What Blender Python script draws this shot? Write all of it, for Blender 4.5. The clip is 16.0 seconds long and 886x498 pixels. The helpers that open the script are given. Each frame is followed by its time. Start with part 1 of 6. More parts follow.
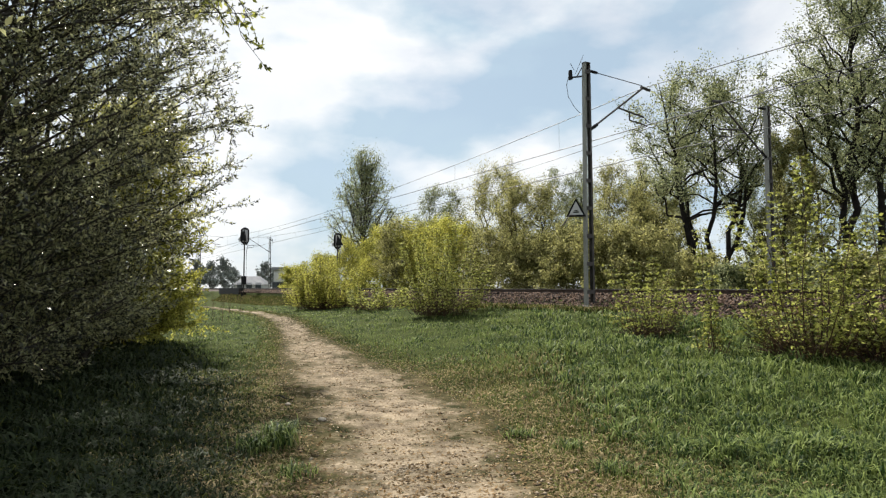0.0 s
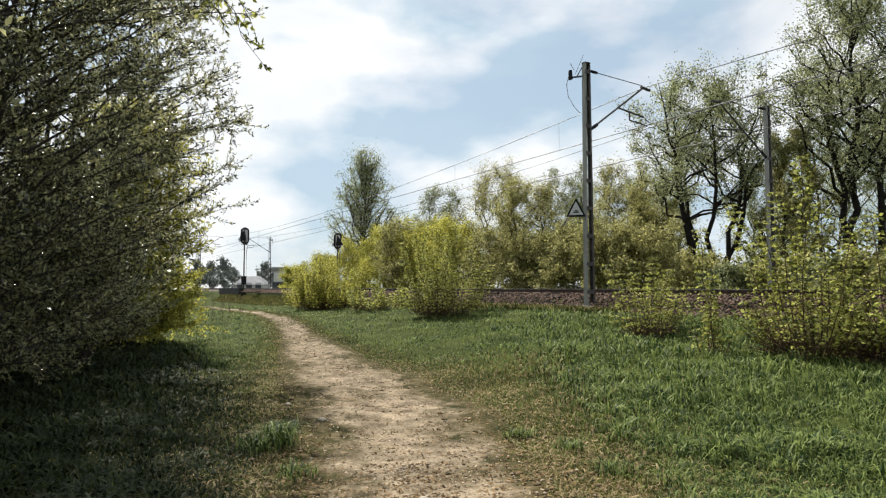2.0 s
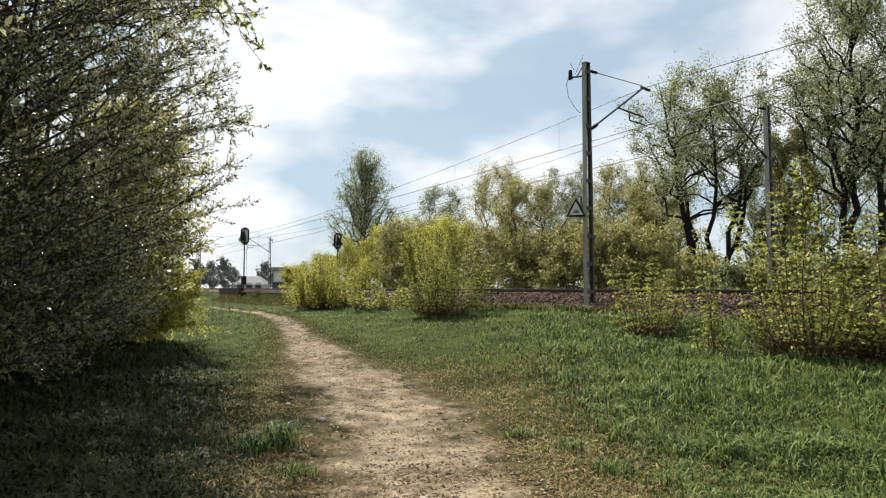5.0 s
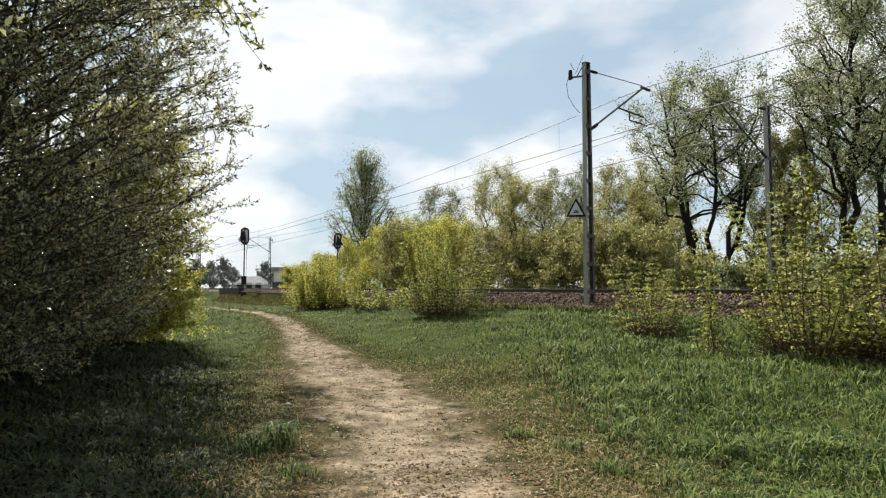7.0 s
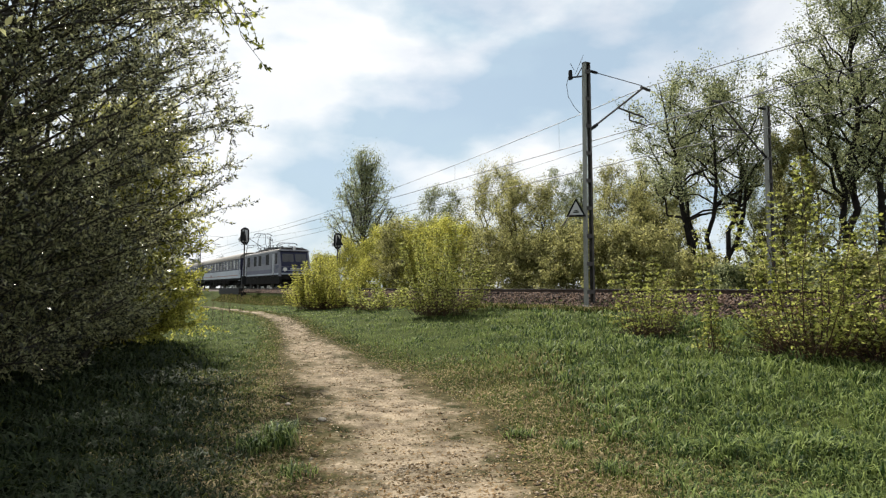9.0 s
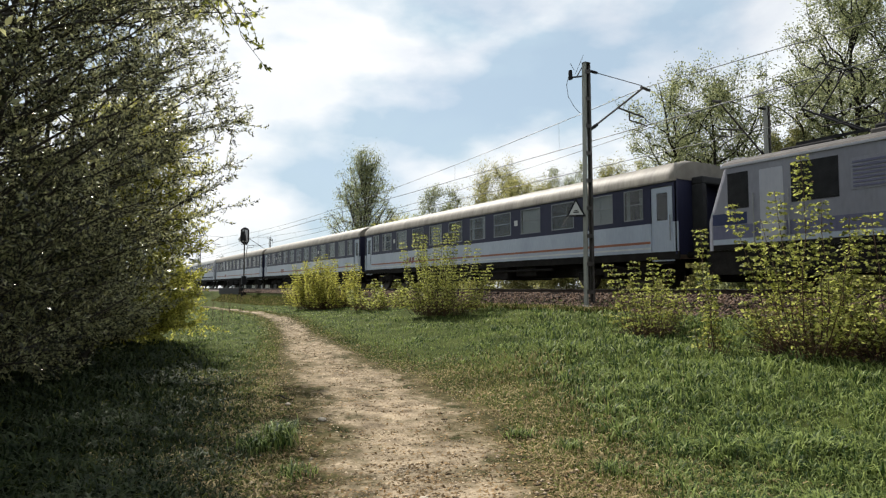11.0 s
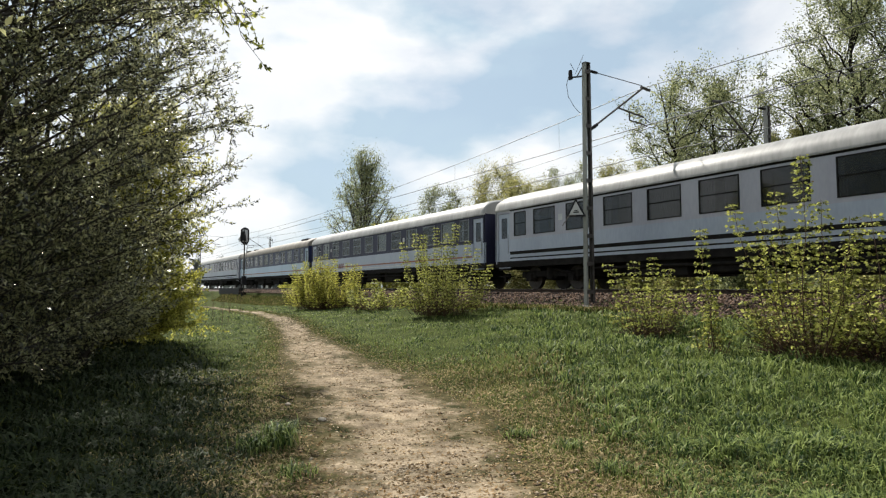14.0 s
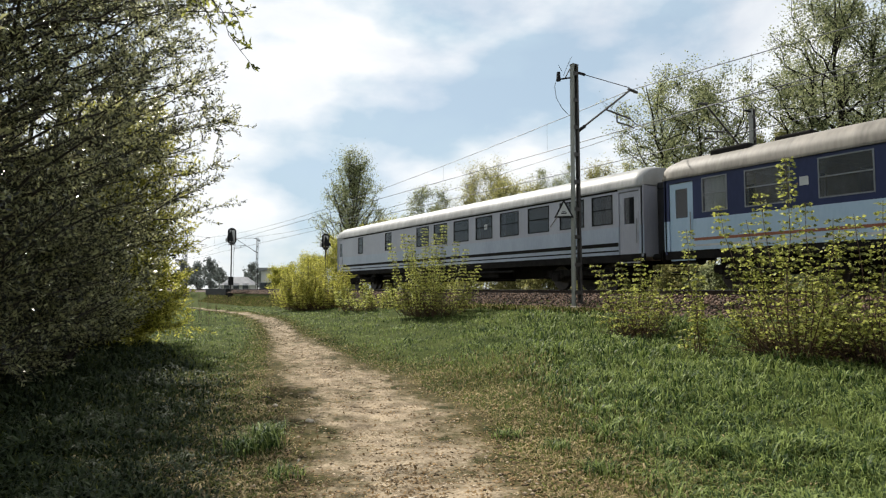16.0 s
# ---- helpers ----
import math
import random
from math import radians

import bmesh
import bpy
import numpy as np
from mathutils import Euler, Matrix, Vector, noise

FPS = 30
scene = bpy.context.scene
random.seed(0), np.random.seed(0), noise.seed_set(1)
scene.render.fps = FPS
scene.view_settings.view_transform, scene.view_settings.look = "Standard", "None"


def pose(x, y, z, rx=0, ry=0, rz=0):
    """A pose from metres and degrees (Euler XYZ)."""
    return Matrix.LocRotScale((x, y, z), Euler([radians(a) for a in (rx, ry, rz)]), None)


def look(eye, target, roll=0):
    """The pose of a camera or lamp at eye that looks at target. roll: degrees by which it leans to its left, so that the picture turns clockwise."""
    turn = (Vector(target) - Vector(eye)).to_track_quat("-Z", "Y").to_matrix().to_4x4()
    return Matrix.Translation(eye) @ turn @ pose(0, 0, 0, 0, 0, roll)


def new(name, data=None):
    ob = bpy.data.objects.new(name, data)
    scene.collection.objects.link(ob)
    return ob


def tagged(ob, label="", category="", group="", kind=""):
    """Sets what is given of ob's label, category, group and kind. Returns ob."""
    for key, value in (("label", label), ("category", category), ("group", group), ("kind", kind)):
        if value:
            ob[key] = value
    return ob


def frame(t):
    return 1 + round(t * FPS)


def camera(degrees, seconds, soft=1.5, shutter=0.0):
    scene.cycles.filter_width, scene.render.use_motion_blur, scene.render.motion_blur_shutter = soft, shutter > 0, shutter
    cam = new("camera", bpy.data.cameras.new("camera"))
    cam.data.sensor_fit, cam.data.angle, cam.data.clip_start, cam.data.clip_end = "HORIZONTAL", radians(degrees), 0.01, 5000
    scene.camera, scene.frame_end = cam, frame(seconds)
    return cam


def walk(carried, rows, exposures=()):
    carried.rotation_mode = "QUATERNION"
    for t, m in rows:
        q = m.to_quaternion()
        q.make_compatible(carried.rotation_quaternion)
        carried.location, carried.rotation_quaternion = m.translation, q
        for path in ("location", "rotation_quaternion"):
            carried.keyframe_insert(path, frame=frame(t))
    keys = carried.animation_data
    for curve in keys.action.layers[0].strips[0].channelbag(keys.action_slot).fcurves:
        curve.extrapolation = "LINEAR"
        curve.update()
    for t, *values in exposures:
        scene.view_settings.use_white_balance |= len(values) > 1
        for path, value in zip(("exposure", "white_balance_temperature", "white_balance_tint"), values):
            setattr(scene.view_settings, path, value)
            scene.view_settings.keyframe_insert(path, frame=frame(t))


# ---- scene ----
# ---- camera ----
EYE = 1.55            # camera height over the footpath
RAIL = 1.50           # top of the rails
TURN = 30.55          # angle between the track and the line of sight
TRACK = 17.05         # distance of the near track's axis
FAR_TRACK = TRACK + 4.0

cam = camera(71.25, 16.0, soft=1.25, shutter=0.0)


def aim(turn, tilt):
    a, b = radians(turn), radians(tilt)
    return look((0, 0, EYE), (-math.cos(a) * math.cos(b) * 10, math.sin(a) * math.cos(b) * 10, EYE + 10 * math.sin(b)))


walk(cam, [(0.0, aim(TURN, 3.60)), (15.9, aim(TURN, 3.60)), (16.0, aim(TURN + 1.08, 3.67))])

# ---- light ----
SUN_TURN, SUN_HEIGHT = -0.8, 47.0     # sun: degrees from the track's far direction, and over the horizon
sun_way = Vector((-math.cos(radians(SUN_TURN)) * math.cos(radians(SUN_HEIGHT)),
                  math.sin(radians(SUN_TURN)) * math.cos(radians(SUN_HEIGHT)), math.sin(radians(SUN_HEIGHT))))
sun = new("sun", bpy.data.lights.new("sun", "SUN"))
sun.data.energy, sun.data.angle, sun.data.color = 5.0, radians(0.6), (1.0, 0.95, 0.86)
sun.matrix_world = look(sun_way * 50, (0, 0, 0))
scene.view_settings.exposure = 0.58

world = bpy.data.worlds.new("sky")
scene.world = world
world.use_nodes = True
wt = world.node_tree
wt.nodes.clear()
w_out = wt.nodes.new("ShaderNodeOutputWorld")
w_back = wt.nodes.new("ShaderNodeBackground")
w_sky = wt.nodes.new("ShaderNodeTexSky")
w_sky.sky_type, w_sky.sun_disc = "NISHITA", False
w_sky.sun_elevation = radians(SUN_HEIGHT)
w_sky.sun_rotation = math.atan2(sun_way.x, sun_way.y)
w_sky.air_density, w_sky.dust_density = 1.0, 1.0
w_co = wt.nodes.new("ShaderNodeTexCoord")
w_map = wt.nodes.new("ShaderNodeMapping")
w_map.inputs["Scale"].default_value = (1.0, 1.0, 2.1)
w_map.inputs["Location"].default_value = (1.15, 0.55, 0.32)
w_noise = wt.nodes.new("ShaderNodeTexNoise")
w_noise.inputs["Scale"].default_value = 2.9
w_noise.inputs["Detail"].default_value = 9.0
w_noise.inputs["Roughness"].default_value = 0.55
w_noise.inputs["Distortion"].default_value = 0.25
w_ramp = wt.nodes.new("ShaderNodeValToRGB")
w_ramp.color_ramp.elements[0].position, w_ramp.color_ramp.elements[0].color = 0.40, (0.7, 0.7, 0.7, 1)
w_ramp.color_ramp.elements[1].position, w_ramp.color_ramp.elements[1].color = 0.57, (1, 1, 1, 1)
w_shade = wt.nodes.new("ShaderNodeTexNoise")
w_shade.inputs["Scale"].default_value = 3.1
w_shade.inputs["Detail"].default_value = 10.0
w_cloud = wt.nodes.new("ShaderNodeValToRGB")
w_cloud.color_ramp.elements[0].position, w_cloud.color_ramp.elements[0].color = 0.40, (5.5, 7.0, 8.2, 1)
w_cloud.color_ramp.elements[1].position, w_cloud.color_ramp.elements[1].color = 0.535, (9.9, 10.15, 10.35, 1)
w_mix = wt.nodes.new("ShaderNodeMix")
w_mix.data_type = "RGBA"
w_back.inputs["Strength"].default_value = 0.068
L = wt.links.new
L(w_co.outputs["Generated"], w_map.inputs["Vector"])
L(w_map.outputs["Vector"], w_noise.inputs["Vector"])
L(w_map.outputs["Vector"], w_shade.inputs["Vector"])
L(w_noise.outputs["Fac"], w_ramp.inputs["Fac"])
L(w_shade.outputs["Fac"], w_cloud.inputs["Fac"])
L(w_ramp.outputs["Color"], w_mix.inputs["Factor"])
L(w_sky.outputs["Color"], w_mix.inputs["A"])
L(w_cloud.outputs["Color"], w_mix.inputs["B"])
L(w_mix.outputs["Result"], w_back.inputs["Color"])
L(w_back.outputs["Background"], w_out.inputs["Surface"])


# ---- materials ----
def mat(name, low, high, rough=0.7, scale=6.0, fine=60.0, bump=0.2, metal=0.0, spec=0.4, random_by="", spread=0.25, see=0.0, stretch=(1, 1, 1)):
    """A surface between two colours, by coarse and fine noise; random_by varies it piece by piece; see: light that comes through."""
    m = bpy.data.materials.new(name)
    m.use_nodes = True
    t = m.node_tree
    n, link = t.nodes, t.links.new
    b = n["Principled BSDF"]
    b.inputs["Roughness"].default_value = rough
    b.inputs["Metallic"].default_value = metal
    b.inputs["Specular IOR Level"].default_value = spec
    co = n.new("ShaderNodeTexCoord")
    mp = n.new("ShaderNodeMapping")
    mp.inputs["Scale"].default_value = stretch
    link(co.outputs["Object"], mp.inputs["Vector"])
    big = n.new("ShaderNodeTexNoise")
    big.inputs["Scale"].default_value = scale
    big.inputs["Detail"].default_value = 4
    small = n.new("ShaderNodeTexNoise")
    small.inputs["Scale"].default_value = fine
    small.inputs["Detail"].default_value = 3
    link(mp.outputs["Vector"], big.inputs["Vector"])
    link(mp.outputs["Vector"], small.inputs["Vector"])
    add = n.new("ShaderNodeMath")
    add.operation = "MULTIPLY_ADD"
    link(big.outputs["Fac"], add.inputs[0])
    add.inputs[1].default_value = 0.65
    half = n.new("ShaderNodeMath")
    half.operation = "MULTIPLY"
    half.inputs[1].default_value = 0.35
    link(small.outputs["Fac"], half.inputs[0])
    link(half.outputs[0], add.inputs[2])
    fac = add.outputs[0]
    if random_by:
        info = n.new("ShaderNodeNewGeometry" if random_by == "island" else "ShaderNodeObjectInfo")
        r = n.new("ShaderNodeMath")
        r.operation = "MULTIPLY_ADD"
        link(info.outputs["Random Per Island" if random_by == "island" else "Random"], r.inputs[0])
        r.inputs[1].default_value = spread * 2
        off = n.new("ShaderNodeMath")
        off.operation = "SUBTRACT"
        link(fac, off.inputs[0])
        off.inputs[1].default_value = spread
        link(off.outputs[0], r.inputs[2])
        fac = r.outputs[0]
    ramp = n.new("ShaderNodeValToRGB")
    ramp.color_ramp.elements[0].position, ramp.color_ramp.elements[0].color = 0.3, (*low, 1)
    ramp.color_ramp.elements[1].position, ramp.color_ramp.elements[1].color = 0.7, (*high, 1)
    link(fac, ramp.inputs["Fac"])
    link(ramp.outputs["Color"], b.inputs["Base Color"])
    if bump:
        bp = n.new("ShaderNodeBump")
        bp.inputs["Strength"].default_value = bump
        bp.inputs["Distance"].default_value = 0.02
        link(small.outputs["Fac"], bp.inputs["Height"])
        link(bp.outputs["Normal"], b.inputs["Normal"])
    if see:
        tr = n.new("ShaderNodeBsdfTranslucent")
        link(ramp.outputs["Color"], tr.inputs["Color"])
        mx = n.new("ShaderNodeMixShader")
        mx.inputs["Fac"].default_value = see
        link(b.outputs["BSDF"], mx.inputs[1])
        link(tr.outputs["BSDF"], mx.inputs[2])
        link(mx.outputs["Shader"], n["Material Output"].inputs["Surface"])
    return m


def glass(name, tint, clear):
    m = bpy.data.materials.new(name)
    m.use_nodes = True
    n, link = m.node_tree.nodes, m.node_tree.links.new
    b = n["Principled BSDF"]
    b.inputs["Base Color"].default_value = (*tint, 1)
    b.inputs["Roughness"].default_value = 0.06
    b.inputs["Specular IOR Level"].default_value = 0.6
    tr = n.new("ShaderNodeBsdfTransparent")
    tr.inputs["Color"].default_value = (0.94, 0.96, 0.96, 1)
    mx = n.new("ShaderNodeMixShader")
    mx.inputs["Fac"].default_value = clear
    link(b.outputs["BSDF"], mx.inputs[1])
    link(tr.outputs["BSDF"], mx.inputs[2])
    link(mx.outputs["Shader"], n["Material Output"].inputs["Surface"])
    return m


M_ground = mat("meadow_soil", (0.022, 0.032, 0.009), (0.07, 0.082, 0.024), 0.95, 0.9, 30, 0.9, spec=0.03)
M_path = mat("trodden_sand", (0.068, 0.051, 0.034), (0.42, 0.338, 0.236), 0.95, 2.9, 34, 1.0, spec=0.05)
M_pebble = mat("path_pebble", (0.13, 0.11, 0.085), (0.36, 0.32, 0.26), 0.95, 1.0, 20, 0.2, spec=0.05, random_by="island", spread=0.35)
M_grass = mat("grass_blade", (0.033, 0.046, 0.011), (0.165, 0.172, 0.046), 0.8, 0.9, 5, 0, random_by="island", spread=0.33, see=0.35, spec=0.06)
M_grass_lush = mat("lush_grass_blade", (0.024, 0.05, 0.012), (0.225, 0.278, 0.082), 0.5, 0.9, 5, 0, random_by="island", spread=0.48, see=0.35, spec=0.16)
M_straw = mat("dry_grass_blade", (0.11, 0.082, 0.038), (0.43, 0.34, 0.185), 0.7, 0.9, 5, 0, random_by="island", spread=0.25, see=0.25, spec=0.06)
# low plants whose colour is darkened to carry the willows' shade
M_shaded_herb = mat("shaded_ivy_leaf", (0.012, 0.021, 0.008), (0.055, 0.072, 0.03), 0.6, 0.6, 5, 0, random_by="island", spread=0.3, see=0.3, spec=0.18)
# near black to pale leaf by leaf; the pale tones stand for glints
M_leaf_dark = mat("willow_leaf", (0.022, 0.026, 0.013), (0.43, 0.43, 0.215), 0.30, 0.5, 4, 0, random_by="island", spread=0.5, see=0.52, spec=0.9)
M_leaf_gold = mat("young_willow_leaf", (0.17, 0.175, 0.035), (0.62, 0.59, 0.13), 0.6, 0.5, 4, 0, random_by="island", spread=0.35, see=0.6, spec=0.18)
M_leaf_maple = mat("young_maple_leaf", (0.085, 0.095, 0.022), (0.50, 0.51, 0.13), 0.55, 0.8, 4, 0, random_by="island", spread=0.38, see=0.5, spec=0.25)
M_leaf_green = mat("spring_leaf", (0.085, 0.105, 0.05), (0.40, 0.42, 0.21), 0.55, 0.25, 4, 0, random_by="island", spread=0.35, see=0.55, spec=0.18)
M_leaf_olive = mat("olive_leaf", (0.15, 0.148, 0.055), (0.49, 0.465, 0.185), 0.6, 0.25, 4, 0, random_by="island", spread=0.35, see=0.58, spec=0.18)
M_leaf_dead = mat("withered_leaf", (0.10, 0.065, 0.03), (0.26, 0.17, 0.08), 0.8, 0.8, 4, 0, random_by="island", spread=0.3, see=0.2, spec=0.18)
M_bark = mat("dark_bark", (0.018, 0.014, 0.011), (0.06, 0.05, 0.04), 0.95, 3, 30, 0.5)
M_clod = mat("crumbled_soil", (0.10, 0.074, 0.048), (0.46, 0.368, 0.262), 0.95, 3, 30, 0.3, random_by="island", spread=0.4, spec=0.05)
M_bark_alder = mat("black_alder_bark", (0.008, 0.007, 0.006), (0.03, 0.026, 0.022), 0.95, 3, 30, 0.5, spec=0.1)
M_twig = mat("brown_twig", (0.04, 0.022, 0.015), (0.115, 0.068, 0.044), 0.9, 3, 30, 0.3)
M_ballast = mat("rusty_ballast", (0.022, 0.014, 0.010), (0.10, 0.066, 0.046), 0.95, 1.2, 14, 1.0)
M_stone = mat("ballast_stone", (0.015, 0.009, 0.007), (0.14, 0.088, 0.06), 0.95, 1.0, 20, 0.3, random_by="island", spread=0.35)
M_rail = mat("rusty_rail", (0.022, 0.015, 0.012), (0.07, 0.045, 0.032), 0.75, 4, 40, 0.3, metal=0.3)
M_rail_top = mat("polished_rail", (0.30, 0.29, 0.28), (0.5, 0.49, 0.47), 0.3, 4, 40, 0.05, metal=0.9)
M_sleeper = mat("concrete_sleeper", (0.06, 0.05, 0.042), (0.15, 0.13, 0.11), 0.95, 3, 40, 0.4)
M_concrete = mat("mast_concrete", (0.09, 0.08, 0.07), (0.19, 0.17, 0.15), 0.9, 3, 40, 0.4)
# weathered steel in a paler tone for the mast leg towards the sun
M_steel_sunlit = mat("sunlit_weathered_steel", (0.13, 0.135, 0.12), (0.27, 0.275, 0.25), 0.75, 3, 40, 0.2, metal=0.2, stretch=(1, 1, 0.3))
M_steel_dark = mat("dark_mast_steel", (0.035, 0.032, 0.03), (0.09, 0.08, 0.075), 0.7, 3, 40, 0.2, metal=0.3)
M_wire = mat("copper_wire", (0.06, 0.065, 0.065), (0.13, 0.135, 0.13), 0.5, 4, 40, 0, metal=0.4)
M_black = mat("signal_black", (0.010, 0.010, 0.011), (0.024, 0.024, 0.026), 0.6, 4, 40, 0.1, spec=0.08)
M_white = mat("sign_white", (0.34, 0.34, 0.34), (0.5, 0.5, 0.49), 0.5, 4, 40, 0.1)
M_roof = mat("dusty_coach_roof", (0.085, 0.074, 0.058), (0.225, 0.20, 0.165), 0.6, 1.6, 9, 0.2, stretch=(1.3, 0.3, 0.3))
M_roof_pale = mat("silver_coach_roof", (0.17, 0.167, 0.16), (0.35, 0.345, 0.33), 0.5, 1.4, 9, 0.15, stretch=(1.2, 0.3, 0.3))
M_navy = mat("navy_coach_paint", (0.014, 0.015, 0.034), (0.027, 0.028, 0.056), 0.45, 0.8, 12, 0.03, spec=0.15, stretch=(1, 1, 0.3))
M_blue = mat("blue_coach_paint", (0.014, 0.019, 0.054), (0.024, 0.032, 0.085), 0.42, 0.8, 12, 0.03, spec=0.22, stretch=(1, 1, 0.3))
M_pale = mat("pale_coach_paint", (0.23, 0.262, 0.32), (0.335, 0.37, 0.435), 0.35, 0.8, 12, 0.03, stretch=(1, 1, 0.3))
M_sky = mat("sky_blue_coach_paint", (0.26, 0.36, 0.46), (0.36, 0.46, 0.57), 0.35, 0.8, 12, 0.03, stretch=(1, 1, 0.3))
M_grey = mat("grey_coach_paint", (0.25, 0.25, 0.285), (0.35, 0.35, 0.39), 0.35, 0.8, 12, 0.03, stretch=(1, 1, 0.3))
M_loco = mat("grey_locomotive_paint", (0.14, 0.14, 0.165), (0.215, 0.215, 0.25), 0.55, 0.8, 12, 0.05, spec=0.22, stretch=(1, 1, 0.3))
M_violet = mat("violet_grey_locomotive_paint", (0.075, 0.075, 0.125), (0.12, 0.12, 0.18), 0.5, 0.8, 12, 0.05, spec=0.22, stretch=(1, 1, 0.3))
M_orange = mat("orange_stripe_paint", (0.17, 0.055, 0.028), (0.26, 0.09, 0.045), 0.45, 2, 12, 0.03)
M_red = mat("red_mark_paint", (0.11, 0.028, 0.028), (0.17, 0.045, 0.04), 0.45, 2, 12, 0.03)
M_under = mat("sooty_underframe", (0.006, 0.0055, 0.0055), (0.022, 0.020, 0.018), 0.9, 3, 20, 0.3, spec=0.08)
M_wheel = mat("wheel_steel", (0.02, 0.017, 0.015), (0.06, 0.05, 0.045), 0.55, 4, 30, 0.1, metal=0.6)
M_rubber = mat("gangway_rubber", (0.010, 0.010, 0.011), (0.024, 0.024, 0.026), 0.8, 4, 30, 0.2)
M_frame = mat("aluminium_window_frame", (0.13, 0.135, 0.14), (0.22, 0.225, 0.23), 0.4, 4, 40, 0.02, metal=0.4)
M_curtain = mat("grey_curtain", (0.45, 0.45, 0.44), (0.68, 0.68, 0.66), 0.9, 3, 40, 0.1, stretch=(12, 1, 0.4))
M_inside = mat("coach_interior", (0.20, 0.17, 0.14), (0.36, 0.32, 0.28), 0.8, 3, 20, 0.05)
M_lamp = mat("headlight_glass", (0.55, 0.55, 0.52), (0.75, 0.75, 0.72), 0.15, 4, 30, 0)
M_wall = mat("rendered_wall", (0.42, 0.41, 0.39), (0.55, 0.54, 0.52), 0.9, 0.6, 8, 0.1)
M_tiles = mat("grey_roofing", (0.16, 0.16, 0.17), (0.26, 0.26, 0.27), 0.85, 0.8, 8, 0.2)
# paled towards grey: distance haze is mixed into this leaf colour
M_hazy = mat("hazed_far_foliage", (0.17, 0.185, 0.17), (0.27, 0.285, 0.255), 0.8, 0.2, 2, 0, random_by="island", spread=0.2)
M_glass_loco = glass("cab_window_glass", (0.012, 0.013, 0.015), 0.02)
M_glass = glass("coach_window_glass", (0.10, 0.104, 0.112), 0.70)
M_glass_dark = glass("tinted_window_glass", (0.02, 0.022, 0.024), 0.4)


def ragged_edge(m, low, high):
    """Let the surface give way to turf where its 'wear' runs out, along a ragged line."""
    n, link = m.node_tree.nodes, m.node_tree.links.new
    b = n["Principled BSDF"]
    sand = b.inputs["Base Color"].links[0].from_socket
    at = n.new("ShaderNodeAttribute")
    at.attribute_name = "wear"
    co = n.new("ShaderNodeTexCoord")
    no = n.new("ShaderNodeTexNoise")
    no.inputs["Scale"].default_value, no.inputs["Detail"].default_value = 2.3, 9
    no.inputs["Roughness"].default_value = 0.72
    link(co.outputs["Object"], no.inputs["Vector"])
    ad = n.new("ShaderNodeMath")
    ad.operation = "ADD"
    link(at.outputs["Fac"], ad.inputs[0])
    link(no.outputs["Fac"], ad.inputs[1])
    rp = n.new("ShaderNodeValToRGB")
    rp.color_ramp.elements[0].position, rp.color_ramp.elements[0].color = 0.78, (0, 0, 0, 1)
    rp.color_ramp.elements[1].position, rp.color_ramp.elements[1].color = 1.06, (1, 1, 1, 1)
    link(ad.outputs[0], rp.inputs["Fac"])
    turf = n.new("ShaderNodeValToRGB")
    turf.color_ramp.elements[0].position, turf.color_ramp.elements[0].color = 0.35, (*low, 1)
    turf.color_ramp.elements[1].position, turf.color_ramp.elements[1].color = 0.65, (*high, 1)
    link(no.outputs["Fac"], turf.inputs["Fac"])
    mx = n.new("ShaderNodeMix")
    mx.data_type = "RGBA"
    link(rp.outputs["Color"], mx.inputs["Factor"])
    link(turf.outputs["Color"], mx.inputs["A"])
    link(sand, mx.inputs["B"])
    link(mx.outputs["Result"], b.inputs["Base Color"])


ragged_edge(M_path, (0.028, 0.030, 0.011), (0.11, 0.085, 0.04))


# ---- mesh helpers ----
def polys(name, verts, sizes, corners, material, smooth=False):
    """A mesh straight from arrays: verts (n, 3), corners per face, and the corners."""
    me = bpy.data.meshes.new(name)
    verts = np.asarray(verts, np.float32)
    sizes, corners = np.asarray(sizes, np.int32), np.asarray(corners, np.int32).ravel()
    me.vertices.add(len(verts))
    me.vertices.foreach_set("co", verts.ravel())
    me.loops.add(len(corners))
    me.loops.foreach_set("vertex_index", corners)
    me.polygons.add(len(sizes))
    starts = np.concatenate(([0], np.cumsum(sizes)[:-1])).astype(np.int32)
    me.polygons.foreach_set("loop_start", starts)
    if smooth:
        me.polygons.foreach_set("use_smooth", np.ones(len(sizes), bool))
    me.update(calc_edges=True)
    me.validate()
    me.materials.append(material)
    return me


def put(name, me, parent=None, label="", at=None):
    ob = new(name, me)
    if parent:
        ob.parent = parent
    if at is not None:
        ob.matrix_basis = at
    if label:
        ob["label"] = label
    return ob


def part(name, bm, material, parent, label="", at=None):
    me = bpy.data.meshes.new(name)
    bm.to_mesh(me)
    bm.free()
    me.materials.append(material)
    return put(name, me, parent, label, at)


def thing(name, m, label, category, group="", kind=""):
    ob = new(name)
    ob.matrix_basis = m
    return tagged(ob, label, category, group, kind)


def box(bm, x0, x1, y0, y1, z0, z1, bevel=0.0):
    made = bmesh.ops.create_cube(bm, size=1.0, matrix=Matrix.LocRotScale(((x0 + x1) / 2, (y0 + y1) / 2, (z0 + z1) / 2), None, (x1 - x0, y1 - y0, z1 - z0)))
    if bevel:
        edges = list({e for v in made["verts"] for e in v.link_edges})
        bmesh.ops.bevel(bm, geom=edges, offset=bevel, segments=2, affect="EDGES", profile=0.5)
    return bm


